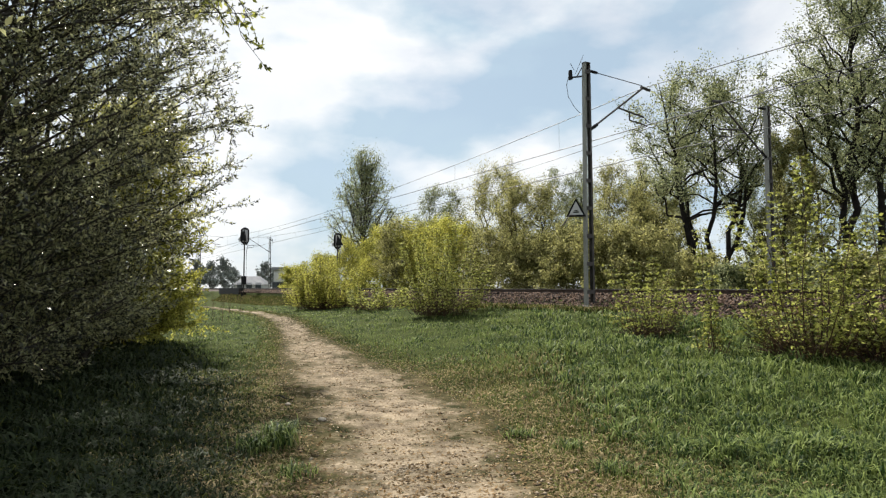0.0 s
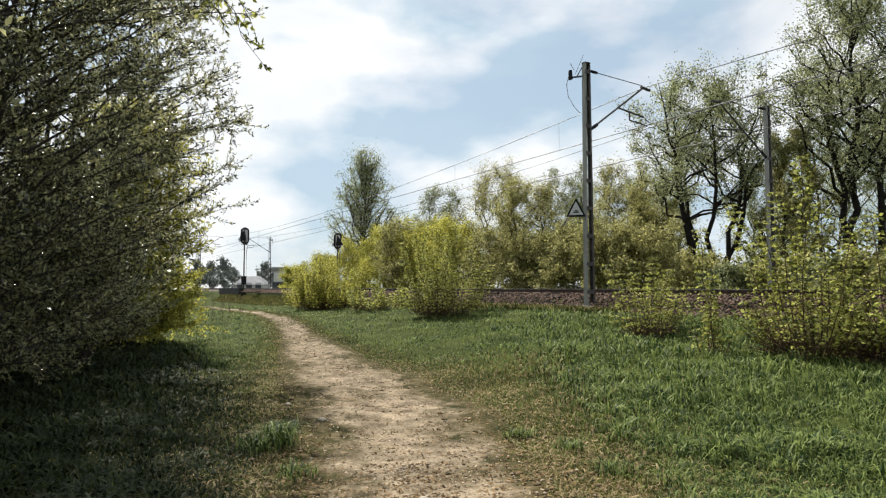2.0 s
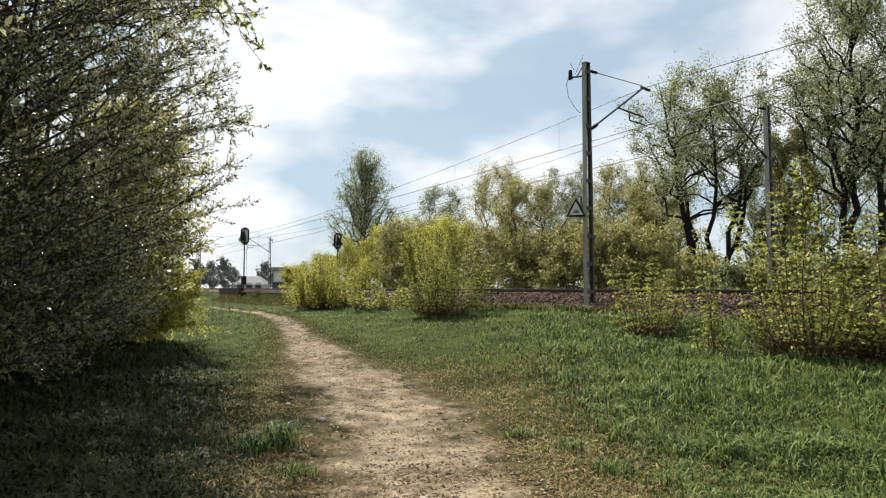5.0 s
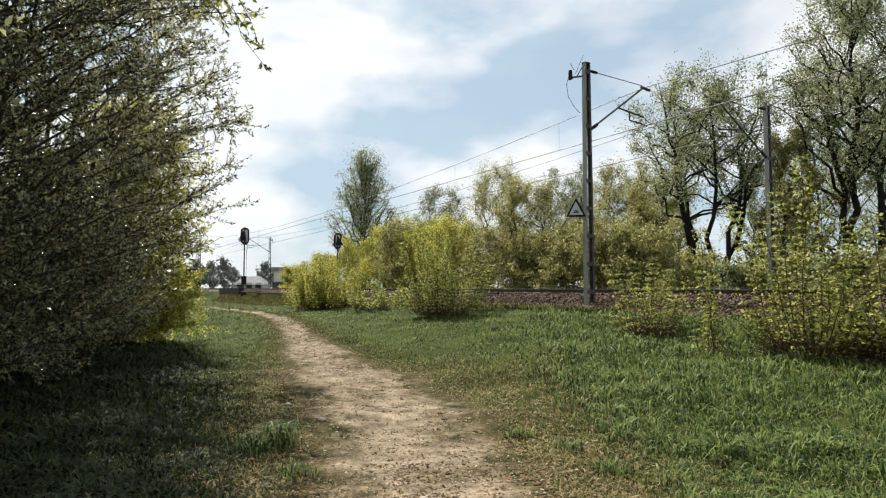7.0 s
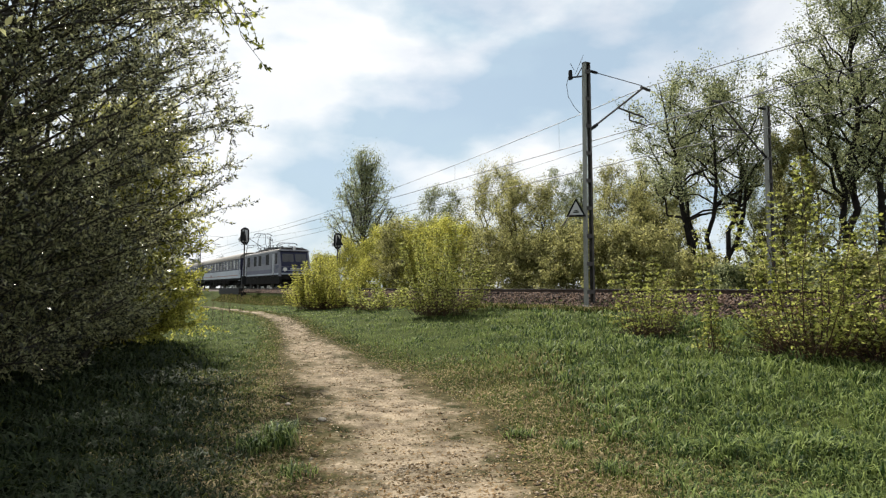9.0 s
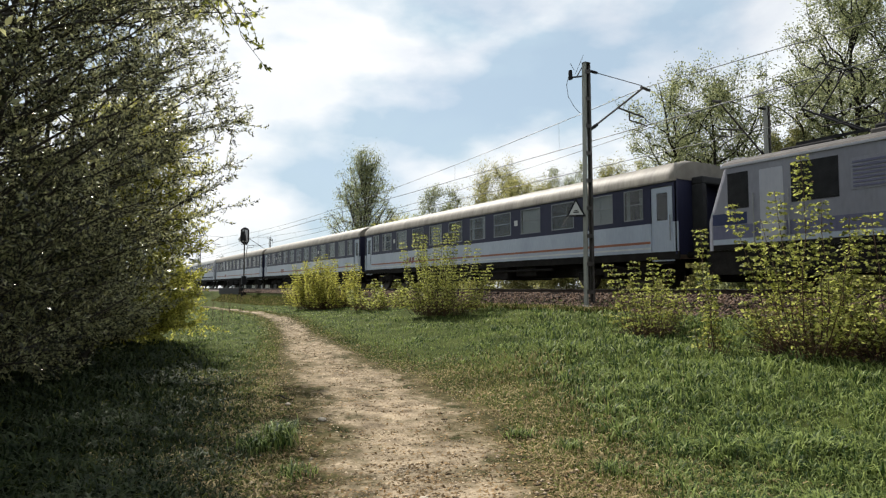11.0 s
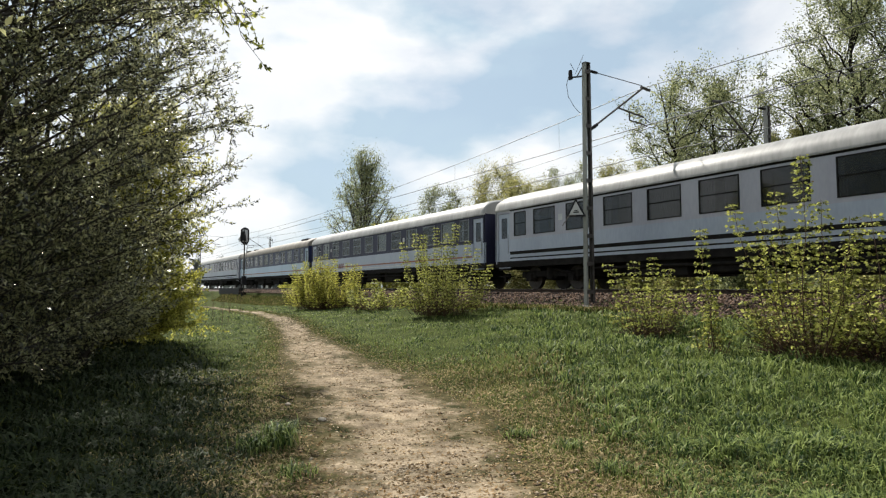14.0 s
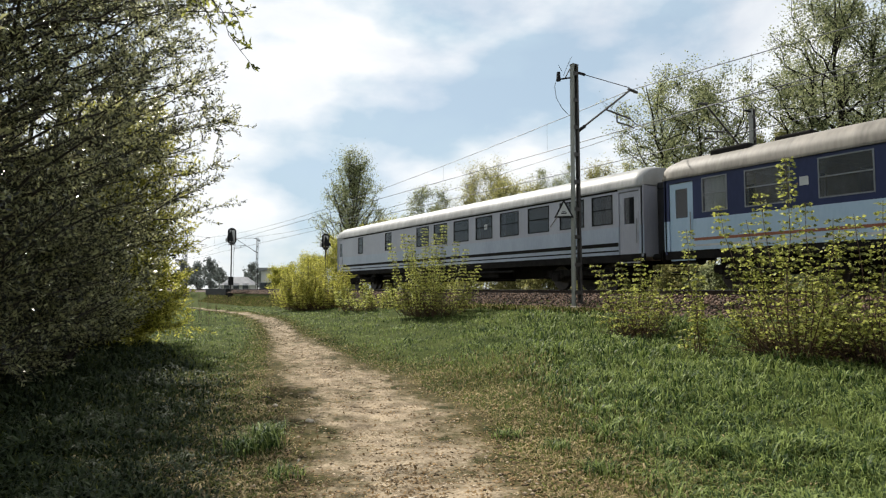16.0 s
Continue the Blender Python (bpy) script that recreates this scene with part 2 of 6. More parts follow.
def rod(bm, a, b, r0, r1=None, sides=8):
    a, b = Vector(a), Vector(b)
    m = Matrix.Translation((a + b) / 2) @ (b - a).to_track_quat("Z", "Y").to_matrix().to_4x4()
    bmesh.ops.create_cone(bm, cap_ends=True, segments=sides, radius1=r0, radius2=r0 if r1 is None else r1, depth=(b - a).length, matrix=m)
    return bm


def tubes(name, lines, sides, material):
    """Tapered tubes along polylines [(points, radii)], as one mesh."""
    vs, cs, k = [], [], 0
    ang = np.linspace(0, 2 * np.pi, sides, endpoint=False)
    for pts, rad in lines:
        pts = np.asarray(pts, float)
        d = np.gradient(pts, axis=0)
        d /= np.linalg.norm(d, axis=1, keepdims=True) + 1e-9
        ref = np.where(np.abs(d[:, 2:3]) > 0.9, [[1.0, 0, 0]], [[0, 0, 1.0]])
        u = np.cross(d, ref)
        u /= np.linalg.norm(u, axis=1, keepdims=True) + 1e-9
        w = np.cross(d, u)
        ring = pts[:, None] + np.asarray(rad)[:, None, None] * (np.cos(ang)[None, :, None] * u[:, None] + np.sin(ang)[None, :, None] * w[:, None])
        n = len(pts)
        vs.append(ring.reshape(-1, 3))
        i, j = np.meshgrid(np.arange(n - 1), np.arange(sides), indexing="ij")
        j2 = (j + 1) % sides
        cs.append(np.stack([k + i * sides + j, k + i * sides + j2, k + (i + 1) * sides + j2, k + (i + 1) * sides + j], -1).reshape(-1, 4))
        k += n * sides
    cs = np.concatenate(cs)
    return polys(name, np.concatenate(vs), np.full(len(cs), 4), cs, material, True)


def leaves(name, pos, way, size, wide, material, rng, fold=0.15, flat=0.0):
    """Folded diamond leaves at pos that point along way, as one mesh."""
    n = len(pos)
    way = way / (np.linalg.norm(way, axis=1, keepdims=True) + 1e-9)
    side = np.cross(way, rng.normal(size=(n, 3)) * (1 - flat) + np.array([[0, 0, 2.0 * flat]]))
    side /= np.linalg.norm(side, axis=1, keepdims=True) + 1e-9
    up = np.cross(way, side)
    s = np.asarray(size).reshape(-1, 1) * np.ones((n, 1))
    mid = pos + way * s * 0.45 + up * s * fold
    v = np.stack([pos, mid + side * s * wide / 2, pos + way * s, mid - side * s * wide / 2], 1).reshape(-1, 3)
    return polys(name, v, np.full(n, 4), np.arange(4 * n).reshape(-1, 4), material)


# ---- the lie of the land ----
def ease(a, b, x):
    t = np.clip((x - a) / (b - a), 0, 1)
    return t * t * (3 - 2 * t)


def toe(x):
    return 0.80 - 0.75 * ease(-16, -58, x)


def land(x, y):
    """Height of the ground."""
    x, y = np.asarray(x, float), np.asarray(y, float)
    low = 0.42 * ease(4.3, 11.0, y) * (1 - 0.9 * ease(-20, -50, x))
    rise = low + (toe(x) - low) * ease(10.4, 13.5, y)
    up = rise + (1.22 - rise) * ease(13.3, 15.4, y)
    down = up + (0.35 - up) * ease(22.7, 26.0, y)
    bumps = 0.035 * np.sin(x * 1.3 + y * 0.7) * np.sin(y * 1.1 - x * 0.4) + 0.02 * np.sin(x * 3.1 - 1.0) * np.sin(y * 2.7)
    near = np.clip((1 - ease(12.2, 14.2, y)) + ease(25, 28, y), 0, 1)
    return down + bumps * near


def lift(x, y):
    return float(land(x, y))


def spot(px, deep):
    """Plan place at a sideways slope px and a depth along the line of sight."""
    a = radians(TURN)
    return (deep * (-math.cos(a) + px * math.sin(a)), deep * (math.sin(a) + px * math.cos(a)))


# ---- ground ----
def graded(lo, hi, fine_lo, fine_hi, step):
    inner = list(np.arange(fine_lo, fine_hi + 1e-6, step))
    left, d = [fine_lo], step
    while left[-1] > lo:
        d *= 1.25
        left.append(left[-1] - d)
    right, d = [fine_hi], step
    while right[-1] < hi:
        d *= 1.25
        right.append(right[-1] + d)
    return np.array(left[:0:-1] + inner + right[1:])


gx, gy = graded(-1800, 1800, -62, 8, 0.3), graded(-1800, 1800, -6, 30, 0.3)
GX, GY = np.meshgrid(gx, gy, indexing="ij")
GZ = land(GX, GY)
ni, nj = GX.shape
ii, jj = np.meshgrid(np.arange(ni - 1), np.arange(nj - 1), indexing="ij")
quads = np.stack([ii * nj + jj, (ii + 1) * nj + jj, (ii + 1) * nj + jj + 1, ii * nj + jj + 1], -1).reshape(-1, 4)
put("ground", polys("ground", np.stack([GX, GY, GZ], -1).reshape(-1, 3), np.full(len(quads), 4), quads, M_ground, True))
tagged(bpy.data.objects["ground"], "mossy meadow soil under grass and beside the railway", "ground", kind="structure")

# footpath: sideways slope, depth, half width
PATH = [(0.01, 2.2, 0.74), (-0.02, 4.5, 0.84), (-0.045, 5.8, 0.95), (-0.10, 8.6, 1.05), (-0.175, 12.0, 0.92), (-0.228, 18.4, 0.55),
        (-0.258, 26.0, 0.42), (-0.30, 34.0, 0.38), (-0.35, 43.0, 0.36), (-0.385, 50.0, 0.3)]


def path_line():
    key = np.array([(*spot(p, d), w) for p, d, w in PATH])
    n = len(key)
    out = []
    for i in range(n - 1):
        p0, p1, p2, p3 = key[max(i - 1, 0)], key[i], key[i + 1], key[min(i + 2, n - 1)]
        for t in np.linspace(0, 1, 24, endpoint=False):
            out.append(0.5 * (2 * p1 + (p2 - p0) * t + (2 * p0 - 5 * p1 + 4 * p2 - p3) * t * t + (3 * p1 - p0 - 3 * p2 + p3) * t ** 3))
    return np.array(out)


WAY = path_line()
# the path runs on straight behind its first stretch
BACK = (WAY[0, :2] - WAY[6, :2]) / np.linalg.norm(WAY[0, :2] - WAY[6, :2])
LONG_WAY = np.concatenate([np.array([(*(WAY[0, :2] + BACK * d), WAY[0, 2]) for d in np.arange(12.0, 0.05, -0.1)]), WAY])


def off_path(x, y):
    """Distance from the path's middle over its half width."""
    x, y = np.asarray(x), np.asarray(y)
    best = np.full(x.shape, 9.0)
    for wx, wy, w in WAY[::3]:
        best = np.minimum(best, np.hypot(x - wx, y - wy) / w)
    return best


def build_path():
    d = np.gradient(LONG_WAY[:, :2], axis=0)
    d /= np.linalg.norm(d, axis=1, keepdims=True)
    side = np.stack([-d[:, 1], d[:, 0]], 1)
    cols = np.linspace(-1, 1, 13)
    rng = np.random.default_rng(4)
    n = len(LONG_WAY)
    rag = 1 + 0.06 * np.sin(np.arange(n) * 0.25)[:, None]
    off = cols[None] * LONG_WAY[:, 2:3] * rag * 1.3
    xy = LONG_WAY[:, None, :2] + side[:, None] * off[..., None]
    z = land(xy[..., 0], xy[..., 1]) + 0.024 - 0.05 * np.abs(cols)[None] ** 8 + 0.005 * rng.normal(size=(n, 13))
    wear = np.tile(1 - np.abs(cols) ** 2.2, (n, 1)) * (0.50 + 0.06 * np.sin(np.arange(n) * 0.31)[:, None])
    v = np.concatenate([xy, z[..., None]], -1).reshape(-1, 3)
    i, j = np.meshgrid(np.arange(n - 1), np.arange(12), indexing="ij")
    q = np.stack([i * 13 + j, (i + 1) * 13 + j, (i + 1) * 13 + j + 1, i * 13 + j + 1], -1).reshape(-1, 4)
    me = polys("footpath", v, np.full(len(q), 4), q, M_path, True)
    me.attributes.new("wear", "FLOAT", "POINT").data.foreach_set("value", wear.ravel().astype(np.float32))
    tagged(put("footpath", me), "trodden sandy footpath through the grass", "footpath", kind="structure")


build_path()


def blades(name, xy, tall, material, rng, lean=0.35, wide=0.012):
    """Bent grass blades at xy as one mesh."""
    n = len(xy)
    z = land(xy[:, 0], xy[:, 1])
    base = np.column_stack([xy, z - 0.01])
    a = rng.uniform(0, 2 * np.pi, n)
    out = np.column_stack([np.cos(a), np.sin(a), np.zeros(n)])
    side = np.column_stack([-np.sin(a), np.cos(a), np.zeros(n)])
    h = tall[:, None] * rng.uniform(0.55, 1.25, (n, 1))
    w = wide * rng.uniform(0.7, 1.4, (n, 1)) * (0.5 + h / 0.25)
    bend = lean * rng.uniform(0.2, 1.6, (n, 1))
    up = np.array([[0, 0, 1.0]])
    a1 = base + up * h * 0.42 + out * h * bend * 0.12
    a2 = base + up * h * (0.80 - 0.10 * bend) + out * h * bend * 0.48
    tip = base + up * h * (1.0 - 0.34 * bend) + out * h * bend * 1.0
    v = np.stack([base - side * w / 2, base + side * w / 2, a1 + side * w * 0.5, a1 - side * w * 0.5, a2 + side * w * 0.36, a2 - side * w * 0.36, tip], 1).reshape(-1, 3)
    k = 7 * np.arange(n)[:, None]
    c = np.concatenate([k + np.array([[0, 1, 2, 3]]), k + np.array([[3, 2, 4, 5]]), k + np.array([[5, 4, 6]])], 1)
    return polys(name, v, np.tile([4, 4, 3], n), c, material)


def scatter(rng, n, near, far, lo, hi, power=1.0):
    """Plan points in the wedge before the camera."""
    u = rng.uniform(0, 1, n)
    d = near * (far / near) ** (u ** power)
    s = rng.uniform(lo, hi, n)
    a = radians(TURN)
    return np.column_stack([d * (-math.cos(a) + s * math.sin(a)), d * (math.sin(a) + s * math.cos(a))]), d, s


def build_grass():
    rng = np.random.default_rng(11)
    p, d, s = scatter(rng, 350000, 2.0, 50, -1.0, 0.9)
    q = off_path(p[:, 0], p[:, 1])
    keep = (p[:, 1] < 13.4) & (rng.uniform(size=len(p)) < 0.05 + 0.95 * ease(0.5, 1.25, q))
    patch = np.sin(p[:, 0] * 0.9 + 1) * np.sin(p[:, 1] * 0.8 - p[:, 0] * 0.3) + rng.normal(0, 0.5, len(p))
    lush = ease(1.3, 2.4, q) * np.maximum(ease(-0.07, 0.10, s - 1.7 / d), ease(9.5, 14, d) * ease(1.8, 2.8, p[:, 1]))
    bunch = 0.5 + 0.5 * np.sin(p[:, 0] * 6.1 + 1.7 * np.sin(p[:, 1] * 4.7)) * np.sin(p[:, 1] * 6.7 + 1.9 * np.sin(p[:, 0] * 5.3))
    keep &= rng.uniform(size=len(p)) < 0.45 + 0.65 * bunch
    wet = keep & (rng.uniform(size=len(p)) < lush)
    dry = keep & ~wet & ((q < 4.5) & (s > -0.3) & (d < 13) & (rng.uniform(size=len(p)) < 0.5) | (q < 1.4) & (rng.uniform(size=len(p)) < 0.4) | (patch > 1.1) & (d < 12) & (s > -0.22))
    mid = keep & ~wet & ~dry & (rng.uniform(size=len(p)) < 0.45 + 0.5 * ease(1.0, 2.5, q))
    # blades where the willows' shade lies take the darkened colour
    shaded_herb = mid & (p[:, 0] > -19) & (p[:, 1] < 2.5 + rng.normal(0, 0.5, len(p))) & (rng.uniform(size=len(p)) < 0.88)
    mid &= ~shaded_herb
    clumps = ease(0.35, 0.9, np.sin(p[:, 0] * 1.7 + 2 * np.sin(p[:, 1] * 0.9)) * np.sin(p[:, 1] * 1.9 + 1.5 * np.sin(p[:, 0] * 1.1)))
    tuft = 0.65 + 0.7 * (0.5 + 0.5 * np.sin(p[:, 0] * 2.3 + np.sin(p[:, 1] * 3.1)) * np.sin(p[:, 1] * 2.9 + 1 + np.sin(p[:, 0] * 4.3))) + 0.25 * (np.sin(p[:, 0] * 9.1) * np.sin(p[:, 1] * 8.3) > 0.5)
    tall = 0.14 * tuft * (0.65 + 0.6 * bunch) * (0.62 + 0.38 * ease(3.5, 8.0, d)) * (0.5 + 0.5 * ease(0.0, 0.25, s)) * (1 + 0.5 * clumps)
    short = (0.03 + 0.10 * ease(0.9, 3.5, q)) * tuft
    for name, pick, h, m, label in (("ground_ivy", shaded_herb, short * 1.1, M_shaded_herb, "low herbs and ivy under the willows, darkened to carry the shade"), ("meadow_grass", wet, tall, M_grass_lush, "lush bright green meadow grass"), ("short_grass", mid, short, M_grass, "short trampled green grass beside the footpath"),
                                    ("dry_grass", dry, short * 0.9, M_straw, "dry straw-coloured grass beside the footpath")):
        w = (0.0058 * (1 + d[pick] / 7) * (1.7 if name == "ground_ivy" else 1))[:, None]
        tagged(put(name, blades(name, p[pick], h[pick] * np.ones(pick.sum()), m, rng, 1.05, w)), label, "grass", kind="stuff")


build_grass()


def build_near_grass():
    """Short grass round and behind the place where the camera stands."""
    rng = np.random.default_rng(23)
    n = 60000
    r, a = 9.0 * np.sqrt(rng.uniform(size=n)), rng.uniform(0, 2 * np.pi, n)
    xy = np.column_stack([r * np.cos(a), r * np.sin(a)])
    t = radians(TURN)
    deep = -xy[:, 0] * math.cos(t) + xy[:, 1] * math.sin(t)
    aside = xy[:, 0] * math.sin(t) + xy[:, 1] * math.cos(t)
    off = np.abs((xy[:, 0] - WAY[0, 0]) * BACK[1] - (xy[:, 1] - WAY[0, 1]) * BACK[0]) / WAY[0, 2]
    open_ground = (deep < 2.0) | (np.abs(aside) > deep)
    keep = open_ground & (rng.uniform(size=n) < 0.05 + 0.95 * ease(0.6, 1.4, off))
    tagged(put("turf", blades("turf", xy[keep], np.full(keep.sum(), 0.07), M_grass, rng, 1.1, 0.009)), "short green turf beside the footpath", "grass", kind="stuff")


build_near_grass()


def build_matted_grass():
    """Trodden blades and straw that lie flat beside and on the path."""
    rng = np.random.default_rng(17)
    n = 108000
    k = (len(WAY) * 0.85 * rng.uniform(size=n) ** 1.5).astype(int)
    out = rng.normal(0, 1.0, n) * (1.5 - 0.9 * np.minimum(1, k / 110)) + np.where(rng.uniform(size=n) < 0.5, 0.9, -0.9)
    d = np.gradient(WAY[:, :2], axis=0)
    d /= np.linalg.norm(d, axis=1, keepdims=True)
    side = np.stack([d[:, 1], -d[:, 0]], 1)[k]
    xy = WAY[k, :2] + side * (out * WAY[k, 2])[:, None] + d[k] * rng.uniform(-1, 1, (n, 1))
    q = off_path(xy[:, 0], xy[:, 1])
    clump = np.sin(xy[:, 0] * 3.7 + np.sin(xy[:, 1] * 5.1)) * np.sin(xy[:, 1] * 4.3 + np.sin(xy[:, 0] * 2.9)) + rng.normal(0, 0.35, n)
    keep = (rng.uniform(size=n) < 0.16 + 0.84 * ease(0.2, 0.95, q)) & ((q > 1.0) | (clump > -0.05)) & (xy[:, 1] < 13.1)
    dry = keep & (rng.uniform(size=n) < (0.62 - 0.3 * ease(1.2, 3.0, q)) * (1 - 0.6 * ease(9, 16, np.hypot(xy[:, 0], xy[:, 1]))))
    green = keep & ~dry
    far = np.hypot(xy[:, 0], xy[:, 1])
    for name, pick, m, label in (("matted_straw", dry, M_straw, "matted dry straw and grass beside the footpath"), ("trodden_grass", green, M_grass, "trodden short green grass beside the footpath")):
        tall = (0.045 + 0.035 * ease(1.0, 3.0, q[pick]))
        tagged(put(name, blades(name, xy[pick], tall, m, rng, 1.7, (0.012 * (1 + far[pick] / 14))[:, None])), label, "grass", kind="stuff")


build_matted_grass()


def build_pebbles():
    rng = np.random.default_rng(8)
    n = 650
    k = rng.integers(0, int(len(WAY) * 0.65), n)
    xy = WAY[k, :2] + rng.normal(0, 0.45, (n, 2)) * WAY[k, 2:3]
    z = land(xy[:, 0], xy[:, 1]) + 0.015
    r = rng.uniform(0.004, 0.014, n) * (1 + (rng.uniform(size=n) > 0.985))
    octa = np.array([(1, 0, 0), (-1, 0, 0), (0, 1, 0), (0, -1, 0), (0, 0, 0.7), (0, 0, -0.7)], float)
    v = np.column_stack([xy, z + r * 0.3])[:, None] + octa[None] * r[:, None, None] * rng.uniform(0.6, 1.4, (n, 6, 1))
    f = np.array([(0, 2, 4), (2, 1, 4), (1, 3, 4), (3, 0, 4), (2, 0, 5), (1, 2, 5), (3, 1, 5), (0, 3, 5)])
    c = (6 * np.arange(n)[:, None, None] + f[None]).reshape(-1, 3)
    tagged(put("path_pebbles", polys("path_pebbles", v.reshape(-1, 3), np.full(len(c), 3), c, M_pebble)), "small pale pebbles on the sandy footpath", "pebbles", kind="stuff")


build_pebbles()


def build_clods():
    """Crumbled soil and small clods trodden loose on the path."""
    rng = np.random.default_rng(29)
    n = 9000
    k = (len(WAY) * 0.7 * rng.uniform(size=n) ** 1.5).astype(int)
    xy = WAY[k, :2] + rng.normal(0, 0.6, (n, 2)) * WAY[k, 2:3]
    r = 0.005 + 0.012 * rng.uniform(size=n) ** 3
    r *= 1 + np.hypot(xy[:, 0], xy[:, 1]) / 22
    z = land(xy[:, 0], xy[:, 1]) + 0.018
    octa = np.array([(1.3, 0, 0), (-1.3, 0, 0), (0, 1.3, 0), (0, -1.3, 0), (0, 0, 0.6), (0, 0, -0.6)], float)
    v = np.column_stack([xy, z + r * 0.2])[:, None] + octa[None] * r[:, None, None] * rng.uniform(0.5, 1.5, (n, 6, 1))
    f = np.array([(0, 2, 4), (2, 1, 4), (1, 3, 4), (3, 0, 4), (2, 0, 5), (1, 2, 5), (3, 1, 5), (0, 3, 5)])
    c = (6 * np.arange(n)[:, None, None] + f[None]).reshape(-1, 3)
    tagged(put("soil_crumbs", polys("soil_crumbs", v.reshape(-1, 3), np.full(len(c), 3), c, M_clod)), "loose crumbs of dry soil on the footpath", "soil", kind="stuff")


build_clods()


def build_litter():
    """Withered leaf scraps and crumbs trodden into the path."""
    rng = np.random.default_rng(19)
    n = 14000
    k = (len(WAY) * 0.6 * rng.uniform(size=n) ** 1.4).astype(int)
    xy = WAY[k, :2] + rng.normal(0, 0.75, (n, 2)) * WAY[k, 2:3]
    pos = np.column_stack([xy, land(xy[:, 0], xy[:, 1]) + 0.028])
    way = np.column_stack([rng.normal(size=(n, 2)), rng.normal(0, 0.25, n)])
    tagged(put("leaf_litter", leaves("leaf_litter", pos, way, rng.uniform(0.015, 0.05, n), 0.6, M_leaf_dead, rng, 0.1, 0.7)), "brown leaf litter trodden into the footpath", "leaf litter", kind="stuff")


build_litter()


def build_bank_grass():
    """Dry and green tufts on the bank's foot beyond the stones."""
    rng = np.random.default_rng(14)
    n = 26000
    x = -75 + 62 * rng.uniform(size=n)
    y = 13.3 + rng.uniform(size=n) * (0.5 + 0.7 * ease(-30, -46, x))
    green = rng.uniform(size=n) < 0.78
    xy = np.column_stack([x, y])
    for name, pick, m, label in (("bank_grass", green, M_grass, "green grass tufts on the railway bank"), ("dry_bank_grass", ~green, M_straw, "dry brown grass on the railway bank")):
        tagged(put(name, blades(name, xy[pick], np.full(pick.sum(), 0.17), m, rng, 0.6, 0.03)), label, "grass", kind="stuff")


build_bank_grass()


def build_tuft(x, y, blades_n, tall, seed, label):
    rng = np.random.default_rng(seed)
    xy = rng.normal(0, 0.085, (blades_n, 2)) + np.array([[x, y]])
    me = blades("grass_tuft", xy, np.full(blades_n, tall), M_grass_lush, rng, 0.9, 0.008)
    tagged(put("grass_tuft", me), label, "grass tuft", "grass tufts beside the footpath")


for tx, ty, tn, th, seed in ((-0.265, 6.1, 240, 0.22, 1), (-0.30, 5.9, 160, 0.18, 2), (-0.255, 6.6, 150, 0.16, 3), (-0.235, 5.3, 120, 0.13, 4), (0.20, 6.0, 140, 0.13, 5), (0.27, 5.2, 140, 0.14, 6), (0.12, 6.6, 120, 0.12, 7)):
    build_tuft(*spot(tx, ty), tn, th, 200 + seed, "upright green grass tuft at the edge of the footpath")


def build_stick(x, y, length, turn, label):
    rng = np.random.default_rng(5)
    z = lift(x, y) + 0.04
    a = radians(turn)
    pts = [(x + (u - 0.5) * length * math.cos(a), y + (u - 0.5) * length * math.sin(a) + 0.02 * math.sin(u * 7), z + 0.015 * math.sin(u * 5)) for u in (0, 0.25, 0.5, 0.75, 1)]
    tagged(put("stick", tubes("stick", [(pts, [0.008, 0.011, 0.011, 0.009, 0.005])], 6, M_bark)), label, "stick")


build_stick(*spot(-0.256, 8.7), 0.34, 25, "dark fallen stick on the sandy footpath")


def build_stone(x, y, size, label):
    bm = bmesh.new()
    bmesh.ops.create_icosphere(bm, subdivisions=2, radius=size)
    for v in bm.verts:
        v.co = Vector((v.co.x * 1.4, v.co.y, v.co.z * 0.6)) * (1 + 0.25 * noise.noise(v.co * 40 + Vector((x, y, 0))))
    me = bpy.data.meshes.new("stone")
    bm.to_mesh(me)
    bm.free()
    me.materials.append(M_pebble)
    tagged(put("stone", me, at=pose(x, y, lift(x, y) + 0.03)), label, "stone", "stones on the footpath")


build_stone(*spot(-0.193, 7.15), 0.045, "pale rounded stone on the footpath")
build_stone(*spot(-0.247, 8.2), 0.035, "small pale stone beside the footpath")
build_stone(*spot(-0.03, 4.6), 0.03, "small grey stone on the footpath")


def build_weeds(x, y, n, seed):
    rng = np.random.default_rng(seed)
    t = thing("dry_weed", pose(x, y, lift(x, y)), "dead brown weed stalks standing in the grass", "weed", "dead weeds")
    lines = []
    for i in range(n):
        a = rng.uniform(0, 6.28)
        h = rng.uniform(0.8, 1.5)
        foot = np.array([rng.normal(0, 0.25), rng.normal(0, 0.25), 0])
        top = foot + np.array([0.15 * math.cos(a), 0.15 * math.sin(a), h])
        lines.append((np.array([foot, foot * 0.6 + top * 0.4, top]), [0.007, 0.006, 0.003]))
        for k in range(4):
            u = rng.uniform(0.5, 0.95)
            p = foot + (top - foot) * u
            lines.append((np.array([p, p + np.array([rng.normal(0, 0.1), rng.normal(0, 0.1), 0.12])]), [0.004, 0.002]))
    put("stalk_bundle", tubes("stalk_bundle", lines, 4, M_twig), t)


for wx, wd, wn, seed in ((-0.375, 25.0, 5, 301), (-0.36, 27.0, 4, 302), (-0.345, 36.0, 6, 303), (-0.325, 33.0, 4, 304)):
    build_weeds(*spot(wx, wd), wn, seed)


# ---- railway ----
X0, X1 = -420.0, 220.0


